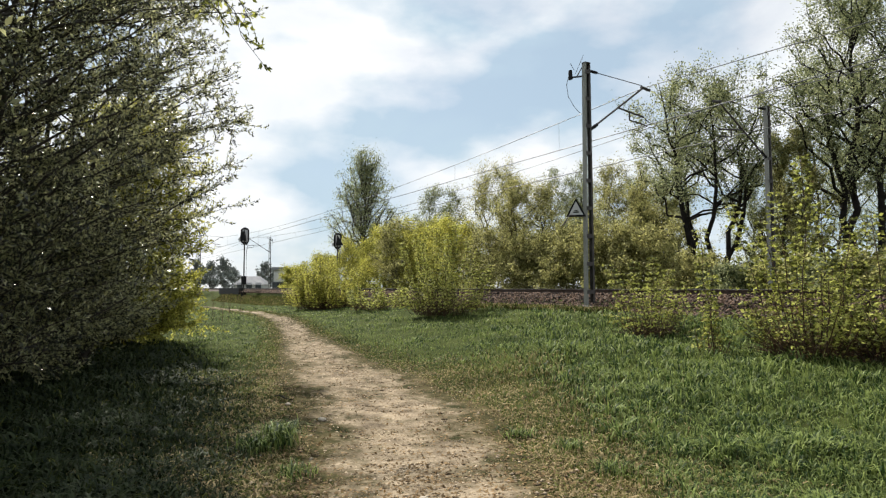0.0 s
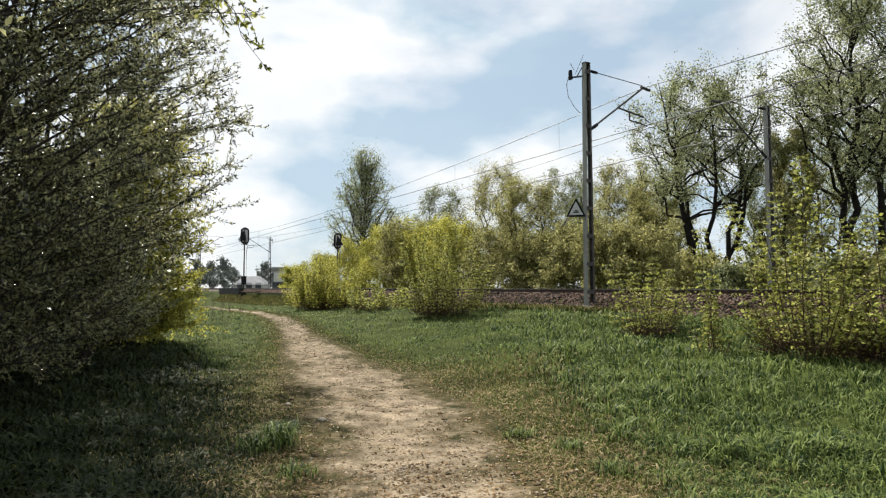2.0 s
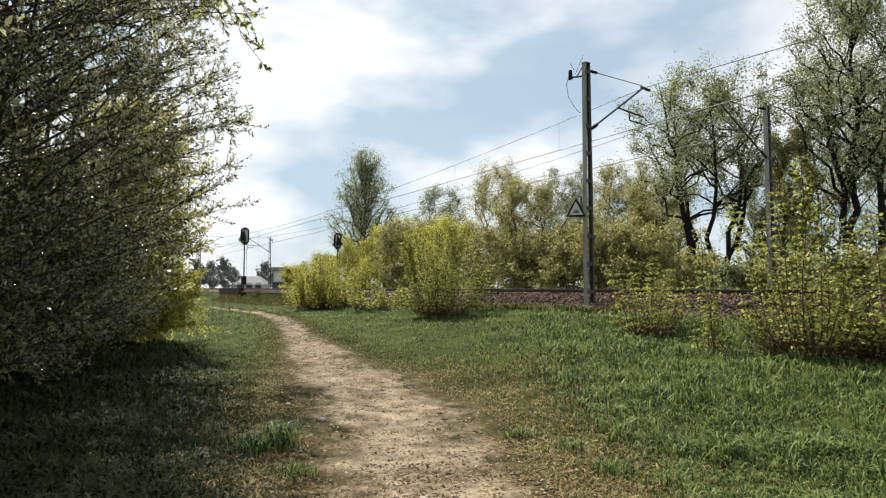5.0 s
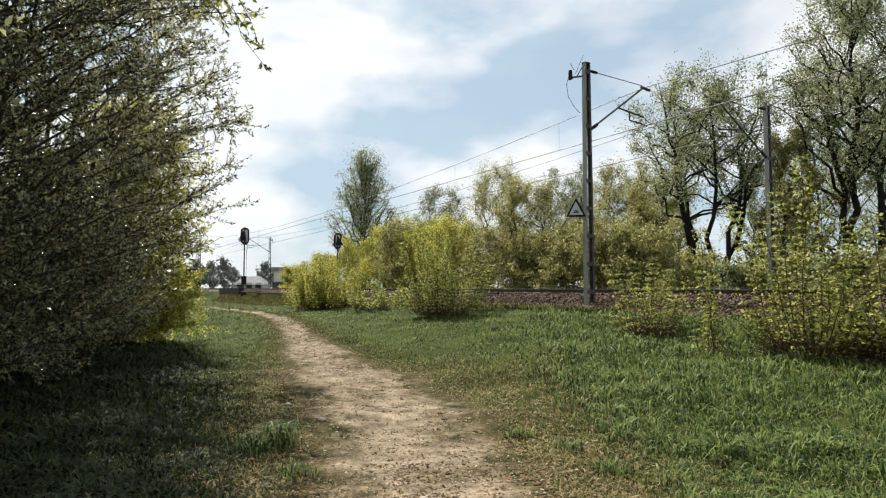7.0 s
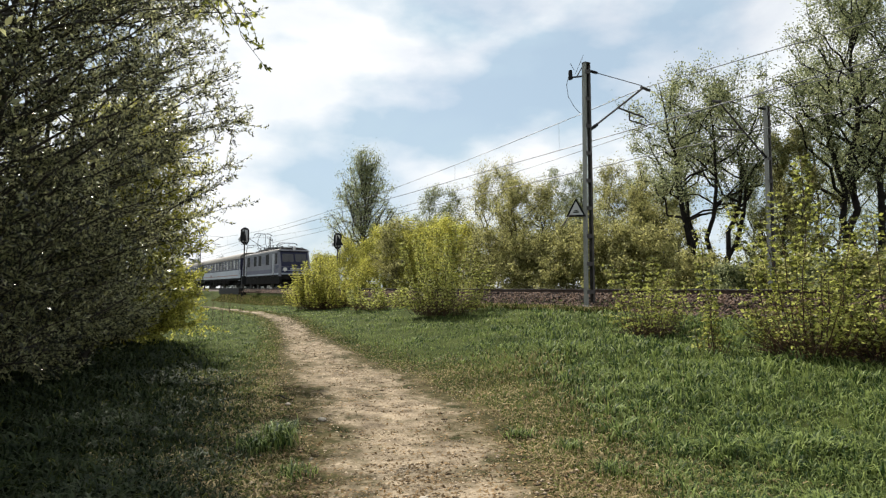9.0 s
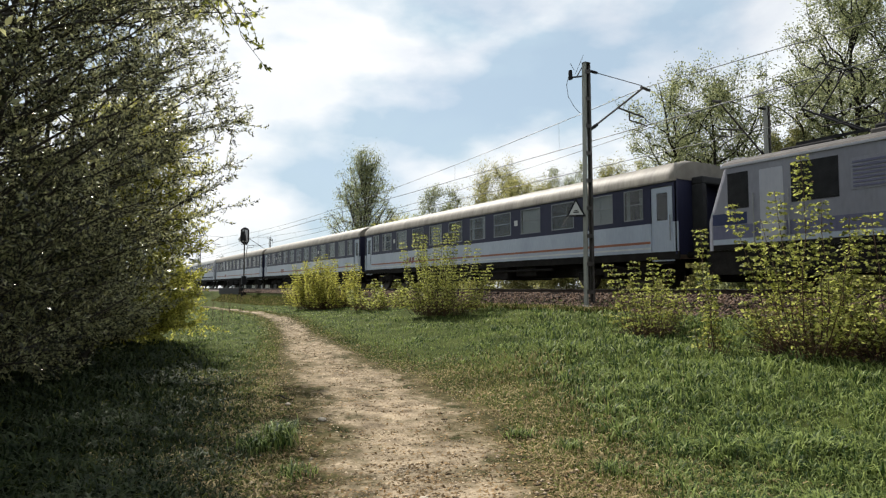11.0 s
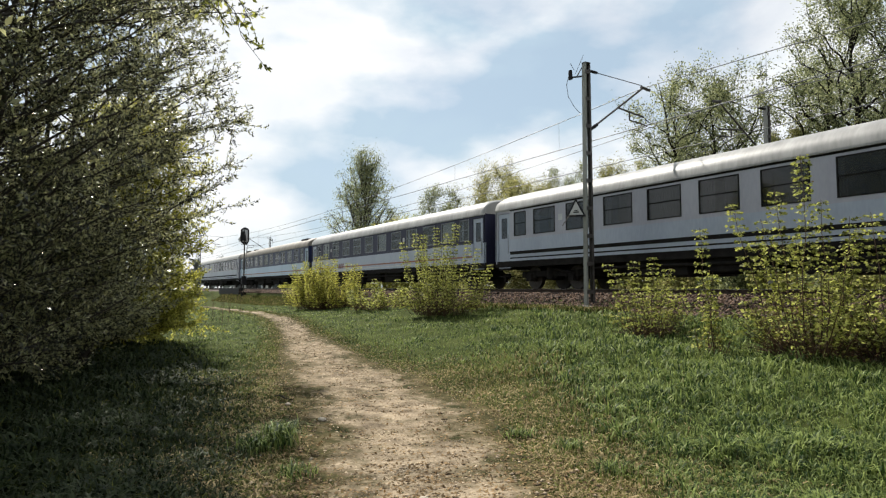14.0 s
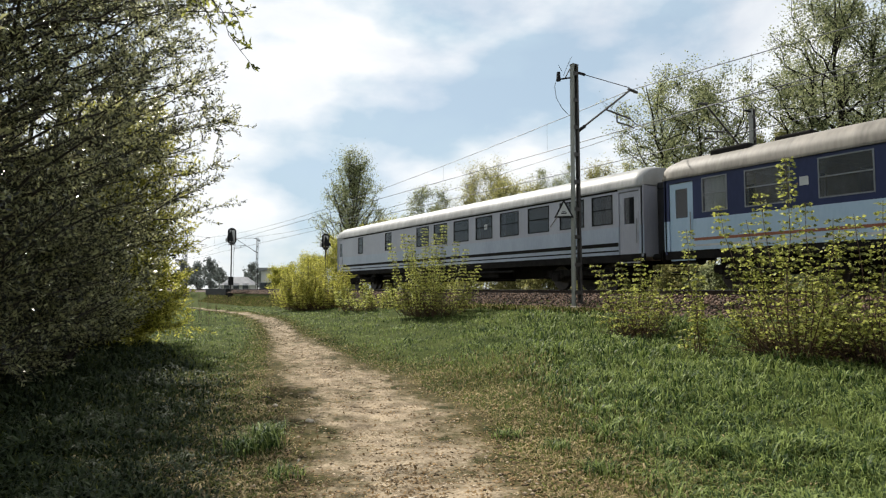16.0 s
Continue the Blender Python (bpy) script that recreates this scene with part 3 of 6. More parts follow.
def build_ballast():
    for k, y in enumerate((TRACK,)):
        prof = [(y - 3.4, 0.70), (y - 1.75, 1.32), (y + 1.6, 1.32), (FAR_TRACK - 1.6, 1.32), (FAR_TRACK + 1.75, 1.32), (FAR_TRACK + 3.6, 0.60)]
        xs = graded(X0, X1, -60, 5, 0.5)
        rng = np.random.default_rng(3)
        v = np.array([(x, yy + rng.normal(0, 0.03), (min(z, lift(x, yy) - 0.12) if z < 1 else z) + rng.normal(0, 0.012)) for x in xs for yy, z in prof])
        m = len(prof)
        i, j = np.meshgrid(np.arange(len(xs) - 1), np.arange(m - 1), indexing="ij")
        q = np.stack([i * m + j, (i + 1) * m + j, (i + 1) * m + j + 1, i * m + j + 1], -1).reshape(-1, 4)
        tagged(put("ballast_bed", polys("ballast_bed", v, np.full(len(q), 4), q, M_ballast)), "rusty brown crushed-stone ballast bank under two tracks", "ballast", kind="structure")
    # loose stones on the shoulder
    rng = np.random.default_rng(5)
    n = 21000
    x = -78 + 82 * rng.uniform(size=n) ** 0.6
    least = 0.62 * ease(-40, -52, x)
    t = least + rng.uniform(size=n) * (1.12 - least)
    y = TRACK - 3.55 + 1.65 * t
    z = np.where(t < 1, 0.68 + 0.63 * t, 1.32) + 0.02
    z = np.maximum(z, land(x, y) + 0.01)
    r = rng.uniform(0.025, 0.06, n)
    octa = np.array([(1, 0, 0), (-1, 0, 0), (0, 1, 0), (0, -1, 0), (0, 0, 1), (0, 0, -1)], float)
    v = np.stack([x, y, z], -1)[:, None] + octa[None] * r[:, None, None] * rng.uniform(0.6, 1.3, (n, 6, 1)) + rng.normal(0, 0.008, (n, 6, 3))
    f = np.array([(0, 2, 4), (2, 1, 4), (1, 3, 4), (3, 0, 4), (2, 0, 5), (1, 2, 5), (3, 1, 5), (0, 3, 5)])
    c = (6 * np.arange(n)[:, None, None] + f[None]).reshape(-1, 3)
    tagged(put("ballast_stones", polys("ballast_stones", v.reshape(-1, 3), np.full(len(c), 3), c, M_stone)), "loose rusty grey ballast stones on the bank", "ballast", kind="stuff")


build_ballast()


def build_track(y, label):
    track = thing("railway_track", pose(0, y, RAIL), label, "railway track", "railway tracks", "structure")
    for s in (-0.7525, 0.7525):
        bm = bmesh.new()
        box(bm, X0, X1, s - 0.075, s + 0.075, -0.172, -0.152)
        box(bm, X0, X1, s - 0.010, s + 0.010, -0.152, -0.040)
        box(bm, X0, X1, s - 0.036, s + 0.036, -0.040, -0.004)
        rail = part("rail", bm, M_rail, track)
        bm = bmesh.new()
        box(bm, X0, X1, s - 0.030, s + 0.030, -0.003, 0.0)
        part("running_surface", bm, M_rail_top, rail, "polished steel running surface")
    bm = bmesh.new()
    box(bm, -0.13, 0.13, -1.3, 1.3, -0.30, -0.173, 0.02)
    first = part("sleeper", bm, M_sleeper, track, at=pose(-60, 0, 0))
    for i in range(1, 110):
        put("sleeper", first.data, track, at=pose(-60 + 0.6 * i, 0, 0))


build_track(TRACK, "rusty steel rails on concrete sleepers, the nearer line")
build_track(FAR_TRACK, "rusty steel rails on concrete sleepers, the farther line")


# ---- overhead line ----
CONTACT, CARRIER = RAIL + 5.75, RAIL + 7.12


QUARTER = pose(0, 0, 0, 0, 0, 90)


def build_mast(x, y, toward, base, top, CONTACT, CARRIER, sign=False, reach=2.75):
    """Lattice mast at (x, y) whose arm reaches along toward (+1 or -1 in y) over its track."""
    m = thing("catenary_mast", pose(x, y, 0), "weathered grey steel lattice catenary mast on a concrete footing", "catenary mast", "catenary masts")
    bm = bmesh.new()
    box(bm, -0.36, 0.36, -0.30, 0.30, base - 0.6, base + 0.06, 0.03)
    part("footing", bm, M_concrete, m, "worn concrete footing")
    # sun and shade put into the legs' colour: pale first leg, dark second
    for s, material in ((-1, M_steel_sunlit), (1, M_steel_dark)):
        bm = bmesh.new()
        b, t = 0.165, 0.105
        for yy0, yy1, w in ((-0.075, -0.063, 0.055), (0.063, 0.075, 0.055)):
            vs = [bm.verts.new(c) for c in ((s * b, yy0, base), (s * b - s * w, yy0, base), (s * b - s * w, yy1, base), (s * b, yy1, base),
                                            (s * t, yy0, top), (s * t - s * 0.045, yy0, top), (s * t - s * 0.045, yy1, top), (s * t, yy1, top))]
            for f in ((0, 1, 2, 3), (4, 5, 6, 7), (0, 1, 5, 4), (1, 2, 6, 5), (2, 3, 7, 6), (3, 0, 4, 7)):
                bm.faces.new([vs[i] for i in f])
        vs = [bm.verts.new(c) for c in ((s * b, -0.075, base), (s * (b + 0.014), -0.075, base), (s * (b + 0.014), 0.075, base), (s * b, 0.075, base),
                                        (s * t, -0.075, top), (s * (t + 0.014), -0.075, top), (s * (t + 0.014), 0.075, top), (s * t, 0.075, top))]
        for f in ((0, 1, 2, 3), (4, 5, 6, 7), (0, 1, 5, 4), (1, 2, 6, 5), (2, 3, 7, 6), (3, 0, 4, 7)):
            bm.faces.new([vs[i] for i in f])
        bmesh.ops.recalc_face_normals(bm, faces=bm.faces)
        part("leg", bm, material, m, "", QUARTER)
    k = 9
    for i in range(k):
        z = base + 0.5 + (top - base - 0.8) * i / (k - 1)
        w = 0.165 + (0.105 - 0.165) * (z - base) / (top - base)
        for yy in (-0.081, 0.081):
            bm = box(bmesh.new(), -w, w, yy - 0.005, yy + 0.005, z - 0.06, z + 0.06)
            part("batten_plate", bm, M_steel_dark, m, "", QUARTER)
    bm = box(bmesh.new(), -0.125, 0.125, -0.085, 0.085, top, top + 0.03, 0.005)
    part("cap", bm, M_steel_dark, m, "", QUARTER)
    d = toward
    # bracket: raking tube from the mast up to the carrier, tie rod from the top
    low, high = (0, d * 0.15, CONTACT - 0.47), (0, d * reach, CARRIER + 0.02)
    bm = bmesh.new()
    rod(bm, low, high, 0.035)
    rod(bm, (0, d * (reach - 0.15), CARRIER + 0.0), (0, d * (reach + 0.30), CARRIER - 0.05), 0.05)
    arm = part("bracket_tube", bm, M_steel_dark, m)
    bm = rod(bmesh.new(), (0, d * 0.12, CARRIER + 0.14), (0, d * (reach - 0.1), CARRIER + 0.06), 0.014)
    part("tie_rod", bm, M_steel_dark, m)
    for a, b, r in (((0, d * 0.12, CARRIER + 0.14), (0, d * 0.5, CARRIER + 0.13), 0.05), (low, (0, d * 0.48, CONTACT - 0.47 + 0.22), 0.06)):
        bm = bmesh.new()
        va, vb = Vector(a), Vector(b)
        for i in range(5):
            rod(bm, va.lerp(vb, i / 5), va.lerp(vb, i / 5 + 0.12), r)
        rod(bm, va, vb, r * 0.6)
        part("insulator", bm, M_black, m, "dark ribbed insulator")
    mid = Vector(low).lerp(Vector(high), 0.50)
    bm = bmesh.new()
    rod(bm, mid, (0, d * (reach - 0.05), mid.z - 0.16), 0.032)
    rod(bm, (0, d * (reach - 0.75), mid.z - 0.06), (0, d * (reach - 0.75), mid.z - 0.36), 0.026)
    rod(bm, (0, d * (reach - 0.75), mid.z - 0.36), (0, d * (reach - 0.05), mid.z - 0.42), 0.028)
    rod(bm, (0, d * (reach - 0.05), mid.z - 0.42), (0, d * (reach + 0.12), CONTACT), 0.022)
    part("steady_arm", bm, M_steel_dark, m)
    # feeder bracket and horn at the top
    bm = bmesh.new()
    rod(bm, (-0.08, -d * 0.1, top - 0.42), (-0.30, -d * 0.42, top - 0.46), 0.03)
    rod(bm, (-0.10, -d * 0.1, top - 0.12), (-0.16, -d * 0.25, top - 0.42), 0.018)
    rod(bm, (-0.30, -d * 0.42, top - 0.52), (-0.30, -d * 0.42, top - 0.22), 0.075, 0.06)
    rod(bm, (-0.2, -d * 0.3, top - 0.35), (-0.05, -d * 0.06, top + 0.30), 0.008)
    rod(bm, (-0.25, -d * 0.3, top - 0.2), (-0.36, -d * 0.36, top + 0.05), 0.008)
    part("arrester", bm, M_black, m, "black surge arrester with wire horns")
    pts = [(-0.32, -d * 0.44, top - 0.3), (-0.38, -d * 0.52, top - 0.7), (-0.35, -d * 0.48, top - 1.1), (-0.24, -d * 0.32, top - 1.45), (-0.10, -d * 0.16, top - 1.7)]
    put("jumper_cable", tubes("jumper_cable", [(pts, [0.010] * 5)], 5, M_wire), m)
    if sign:
        bm = bmesh.new()
        outline = [(-0.32, -0.26), (0.32, -0.26), (0.0, 0.36)]
        vs = [bm.verts.new((px, 0, pz)) for px, pz in outline]
        f = bm.faces.new(vs)
        ex = bmesh.ops.extrude_face_region(bm, geom=[f])
        bmesh.ops.translate(bm, vec=(0, 0.02, 0), verts=[e for e in ex["geom"] if isinstance(e, bmesh.types.BMVert)])
        bmesh.ops.recalc_face_normals(bm, faces=bm.faces)
        face_on = pose(-0.14, -0.40, 4.12, 0, 0, 45)
        plate = part("warning_sign", bm, M_black, m, "triangular white warning plate with black border", face_on)
        bm = bmesh.new()
        vs = [bm.verts.new((px * 0.70, -0.006, pz * 0.70 - 0.012)) for px, pz in outline]
        bm.faces.new(vs)
        ex = bmesh.ops.extrude_face_region(bm, geom=bm.faces[:])
        bmesh.ops.translate(bm, vec=(0, 0.004, 0), verts=[e for e in ex["geom"] if isinstance(e, bmesh.types.BMVert)])
        bmesh.ops.recalc_face_normals(bm, faces=bm.faces)
        part("plate_field", bm, M_white, plate)
        bm = box(bmesh.new(), -0.09, 0.09, -0.012, -0.007, -0.13, -0.09)
        box(bm, -0.05, 0.05, -0.012, -0.007, -0.07, -0.04)
        part("pictogram", bm, M_black, plate, "black bars on the plate")
        bm = bmesh.new()
        rod(bm, (-0.24, -0.62, 3.91), (0.0, 0.10, 3.86), 0.022)
        rod(bm, (-0.20, -0.62, 3.90), (-0.30, -0.85, 3.55), 0.018)
        part("sign_bracket", bm, M_steel_dark, m)
    return m


NEAR_MASTS = (-164.9, -89.9, -14.89, 60.1)
FAR_MASTS = (-164.6, -89.6, -14.55, 60.4)
for mx in NEAR_MASTS:
    build_mast(mx, TRACK - 2.75, 1, 0.92, 8.98, CONTACT, CARRIER, mx == -14.89)
for mx in FAR_MASTS:
    build_mast(mx, FAR_TRACK + 2.75, -1, 0.75, 8.85, CONTACT, CARRIER, reach=3.1)


def build_wires(y, name_label, xs):
    line = thing("overhead_wire", Matrix(), name_label, "overhead wire", "overhead wires")
    sag, carrier = 1.0, []
    u = np.linspace(0, 1, 25)
    for a, b in zip(xs[:-1], xs[1:]):
        carrier.append((np.column_stack([a + (b - a) * u, np.full(25, y), CARRIER - sag * 4 * u * (1 - u)]), [0.015] * 25))
    put("carrier_wire", tubes("carrier_wire", carrier, 5, M_wire), line)
    put("contact_wire", tubes("contact_wire", [(np.column_stack([np.array(xs), np.full(len(xs), y), np.full(len(xs), CONTACT)]), [0.018] * len(xs))], 5, M_wire), line)
    for a, b in zip(xs[:-1], xs[1:]):
        for k in np.linspace(0.06, 0.94, 9):
            x = a + (b - a) * k
            put("dropper", tubes("dropper", [([(x, y, CONTACT), (x, y, CARRIER - sag * 4 * k * (1 - k))], [0.006, 0.006])], 4, M_wire), line)
    return line


build_wires(TRACK, "thin overhead contact wire on its sagging carrier, nearer line", NEAR_MASTS)
build_wires(FAR_TRACK, "thin overhead contact wire on its sagging carrier, farther line", FAR_MASTS)


def build_signal(x, y, base, top, box_too, side, label):
    s = thing("railway_signal", pose(x, y, base), label, "railway signal", "railway signals")
    h = top - base
    part("post", rod(bmesh.new(), (0, 0, 0), (0, 0, h - 1.1), 0.065), M_steel_dark, s)
    part("footing", box(bmesh.new(), -0.22, 0.22, -0.22, 0.22, -0.7, -0.02, 0.03), M_under, s)
    bm = bmesh.new()
    # board with rounded ends, facing down the line
    made = bmesh.ops.create_circle(bm, cap_ends=True, segments=20, radius=0.46)
    for v in made["verts"]:
        up = 0.40 if v.co.y > 0 else -0.40
        v.co = Vector((0.0, v.co.x, v.co.y + up))
    ex = bmesh.ops.extrude_face_region(bm, geom=bm.faces[:])
    bmesh.ops.translate(bm, vec=(0.07, 0, 0), verts=[e for e in ex["geom"] if isinstance(e, bmesh.types.BMVert)])
    bmesh.ops.recalc_face_normals(bm, faces=bm.faces)
    board = part("signal_board", bm, M_black, s, "", pose(-0.05, 0.05, h - 0.82, 0, 0, -170))
    part("back_plate", box(bmesh.new(), -0.03, -0.004, -0.27, 0.27, -0.62, 0.62, 0.01), M_white, board, "pale grey sheet-metal back")
    for z in (-0.42, 0.0, 0.42):
        bm = rod(bmesh.new(), (0.06, 0, z), (0.36, 0, z - 0.02), 0.14, 0.15, 14)
        part("lamp_hood", bm, M_black, board)
    # shield beside the board
    bm = bmesh.new()
    tri = [(-0.15 * side, h - 1.35), (0.62 * side, h - 1.25), (0.0, h - 0.25)]
    rows = [[bm.verts.new((0.532 * u + 0.846 * w, 0.846 * u - 0.532 * w, z)) for u, z in tri] for w in (-0.16, 0.16)]
    bm.faces.new(rows[0])
    bm.faces.new(list(reversed(rows[1])))
    for i in range(3):
        bm.faces.new((rows[0][i], rows[1][i], rows[1][(i + 1) % 3], rows[0][(i + 1) % 3]))
    bmesh.ops.recalc_face_normals(bm, faces=bm.faces)
    part("side_shield", bm, M_black, s)
    bm = bmesh.new()
    box(bm, -0.34, -0.06, -0.52, -0.16, h - 1.42, h - 1.0, 0.04)
    part("lamp_housing", bm, M_white, s, "pale grey lamp housing")
    bm = bmesh.new()
    box(bm, -0.3, 0.3, -0.3, 0.3, h - 1.72, h - 1.68)
    for a, b in (((0.28, 0.28, h - 1.7), (0.28, 0.28, h - 0.7)), ((-0.1, 0.25, h - 2.6), (0.28, 0.28, h - 1.7))):
        rod(bm, a, b, 0.016)
    part("service_step", bm, M_steel_dark, s)
    bm = rod(bmesh.new(), (0.1, 0.2, 0.2), (0.1, 0.2, h - 1.3), 0.014)
    part("ladder_rail", bm, M_steel_dark, s)
    if box_too:
        part("switch_box", box(bmesh.new(), -0.22, 0.22, -0.22, 0.22, 0.75, 1.6, 0.03), M_black, s, "black steel switch box")


build_signal(-64.3, 14.5, 1.15, 7.67, True, -1, "black railway colour-light signal on a thin post")
build_signal(-62.0, 23.6, 1.1, 7.35, False, 1, "black railway colour-light signal across the tracks")

trough = thing("cable_trough", pose(-71.0, 14.8, 1.28), "dark low cable duct beside the track", "cable duct")
part("cover", box(bmesh.new(), -6.0, 4.5, -0.3, 0.3, -0.45, 0.28, 0.03), M_black, trough)


# ---- trees and bushes ----
def swing(rng, a, b, bow, n, rough):
    u = np.linspace(0, 1, n)[:, None]
    a, b = np.asarray(a, float), np.asarray(b, float)
    p = a + (b - a) * u
    p[:, 2] += bow * (4 * u * (1 - u))[:, 0]
    w = rng.normal(0, rough, (n, 3)) * np.linalg.norm(b - a)
    w[0] = w[-1] = 0
    return p + w


def build_tree(name, at, height, radius, clear, r0, leaf_mat, bark_mat, seed, label, limbs=14, clusters=150, per=60, leaf=0.10, wide=0.45,
               reach=0.35, puff=0.28, stems=1, fan=0.3, prof=(0.55, 1.0, 0.95, 0.55, 0.15), group="", droop=0.0, bow=0.0, top_limb=0.93, hang=-0.35, category="tree", squash=1.0):
    rng = np.random.default_rng(seed)
    x, y = at
    z0 = lift(x, y) - 0.1
    t = thing(name, pose(x, y, z0), label, category, group)
    wood, twigs, pos, way = [], [], [], []
    ts = np.linspace(0, 1, len(prof))
    stem_lines = []
    for s in range(stems):
        a = 2 * np.pi * (s + rng.uniform(0, 0.6)) / stems
        f = 0 if stems == 1 else radius * fan * rng.uniform(0.6, 1.3)
        root = (0.25 * r0 * 4 * np.cos(a), 0.25 * r0 * 4 * np.sin(a), 0) if stems > 1 else (0, 0, 0)
        top = (f * np.cos(a) + rng.normal(0, 0.06) * radius, f * np.sin(a) + rng.normal(0, 0.06) * radius, height * rng.uniform(0.80, 0.97))
        line = swing(rng, root, top, 0, 10, 0.014)
        line[0] = root
        rr = r0 / math.sqrt(stems) * (1 - np.linspace(0, 1, 10) * 0.9)
        rr[0] *= 1.3
        wood.append((line, rr))
        stem_lines.append(line)
    limb_lines = []
    for i in range(limbs):
        line = stem_lines[i % stems]
        u = clear / height + (top_limb - clear / height) * ((i + rng.uniform()) / limbs)
        k = u * 9
        p = line[int(k)] + (line[min(int(k) + 1, 9)] - line[int(k)]) * (k - int(k))
        a = i * 2.4 + rng.uniform(-0.4, 0.4)
        hh = min(1.0, u + rng.uniform(0.05, 0.22) - droop)
        rad = radius * np.interp((hh * height - clear) / max(0.1, height - clear), ts, prof) * rng.uniform(0.75, 1.0)
        end = np.array([line[-1][0] * u * 0.6 + rad * np.cos(a), line[-1][1] * u * 0.6 + rad * np.sin(a) * squash, max(0.25, hh * height)])
        ln = swing(rng, p, end, bow, 7, 0.03)
        r = r0 / math.sqrt(stems) * (1 - u * 0.9) * 0.68
        wood.append((ln, np.linspace(r, r * 0.2 + 0.004, 7)))
        limb_lines.append(ln)
    limb_lines += [s[3:] for s in stem_lines]
    for c in range(clusters):
        ln = limb_lines[rng.integers(len(limb_lines))]
        u = rng.uniform(0.25, 1.0) * (len(ln) - 1)
        i = min(int(u), len(ln) - 2)
        p = ln[i] + (ln[i + 1] - ln[i]) * (u - i)
        tang = ln[i + 1] - ln[i]
        tang = tang / (np.linalg.norm(tang) + 1e-9)
        d = rng.normal(size=3) * 0.8 + tang * 0.7 + np.array([0, 0, 0.25])
        d /= np.linalg.norm(d)
        size = radius * reach * rng.uniform(0.4, 1.1)
        q = p + d * size
        q[2] = max(q[2], 0.15)
        tw = swing(rng, p, q, 0.03 * size, 3, 0.06)
        twigs.append((tw, np.linspace(0.004 + 0.012 * size / 1.5, 0.003, 3)))
        n = int(per * rng.uniform(0.5, 1.4))
        v = rng.uniform(0.15, 1.02, (n, 1))
        pos.append(p + (q - p) * v + rng.normal(0, puff * size * 0.5, (n, 3)))
        way.append(d[None] * 0.6 + rng.normal(0, 0.7, (n, 3)) + np.array([[0, 0, hang]]))
    pos, way = np.concatenate(pos), np.concatenate(way)
    ok = pos[:, 2] > 0.05
    pos, way = pos[ok], way[ok]
    put("trunk", tubes("trunk", wood, 5, bark_mat), t)
    tagged(put("twig_work", tubes("twig_work", twigs, 3, bark_mat), t), kind="stuff")
    put("crown", leaves("crown", pos, way, leaf * rng.uniform(0.6, 1.25, len(pos)), wide, leaf_mat, rng), t)
    return t


# willows beside the path
WILLOWS = "willows beside the footpath"
ASIDE = np.array([math.sin(radians(TURN)), math.cos(radians(TURN)), 0.0])     # level, across the line of sight


def pick_along(rng, line, u):
    k = u * (len(line) - 1)
    i = min(int(k), len(line) - 2)
    return line[i] + (line[i + 1] - line[i]) * (k - i), (line[i + 1] - line[i]) / (np.linalg.norm(line[i + 1] - line[i]) + 1e-9)


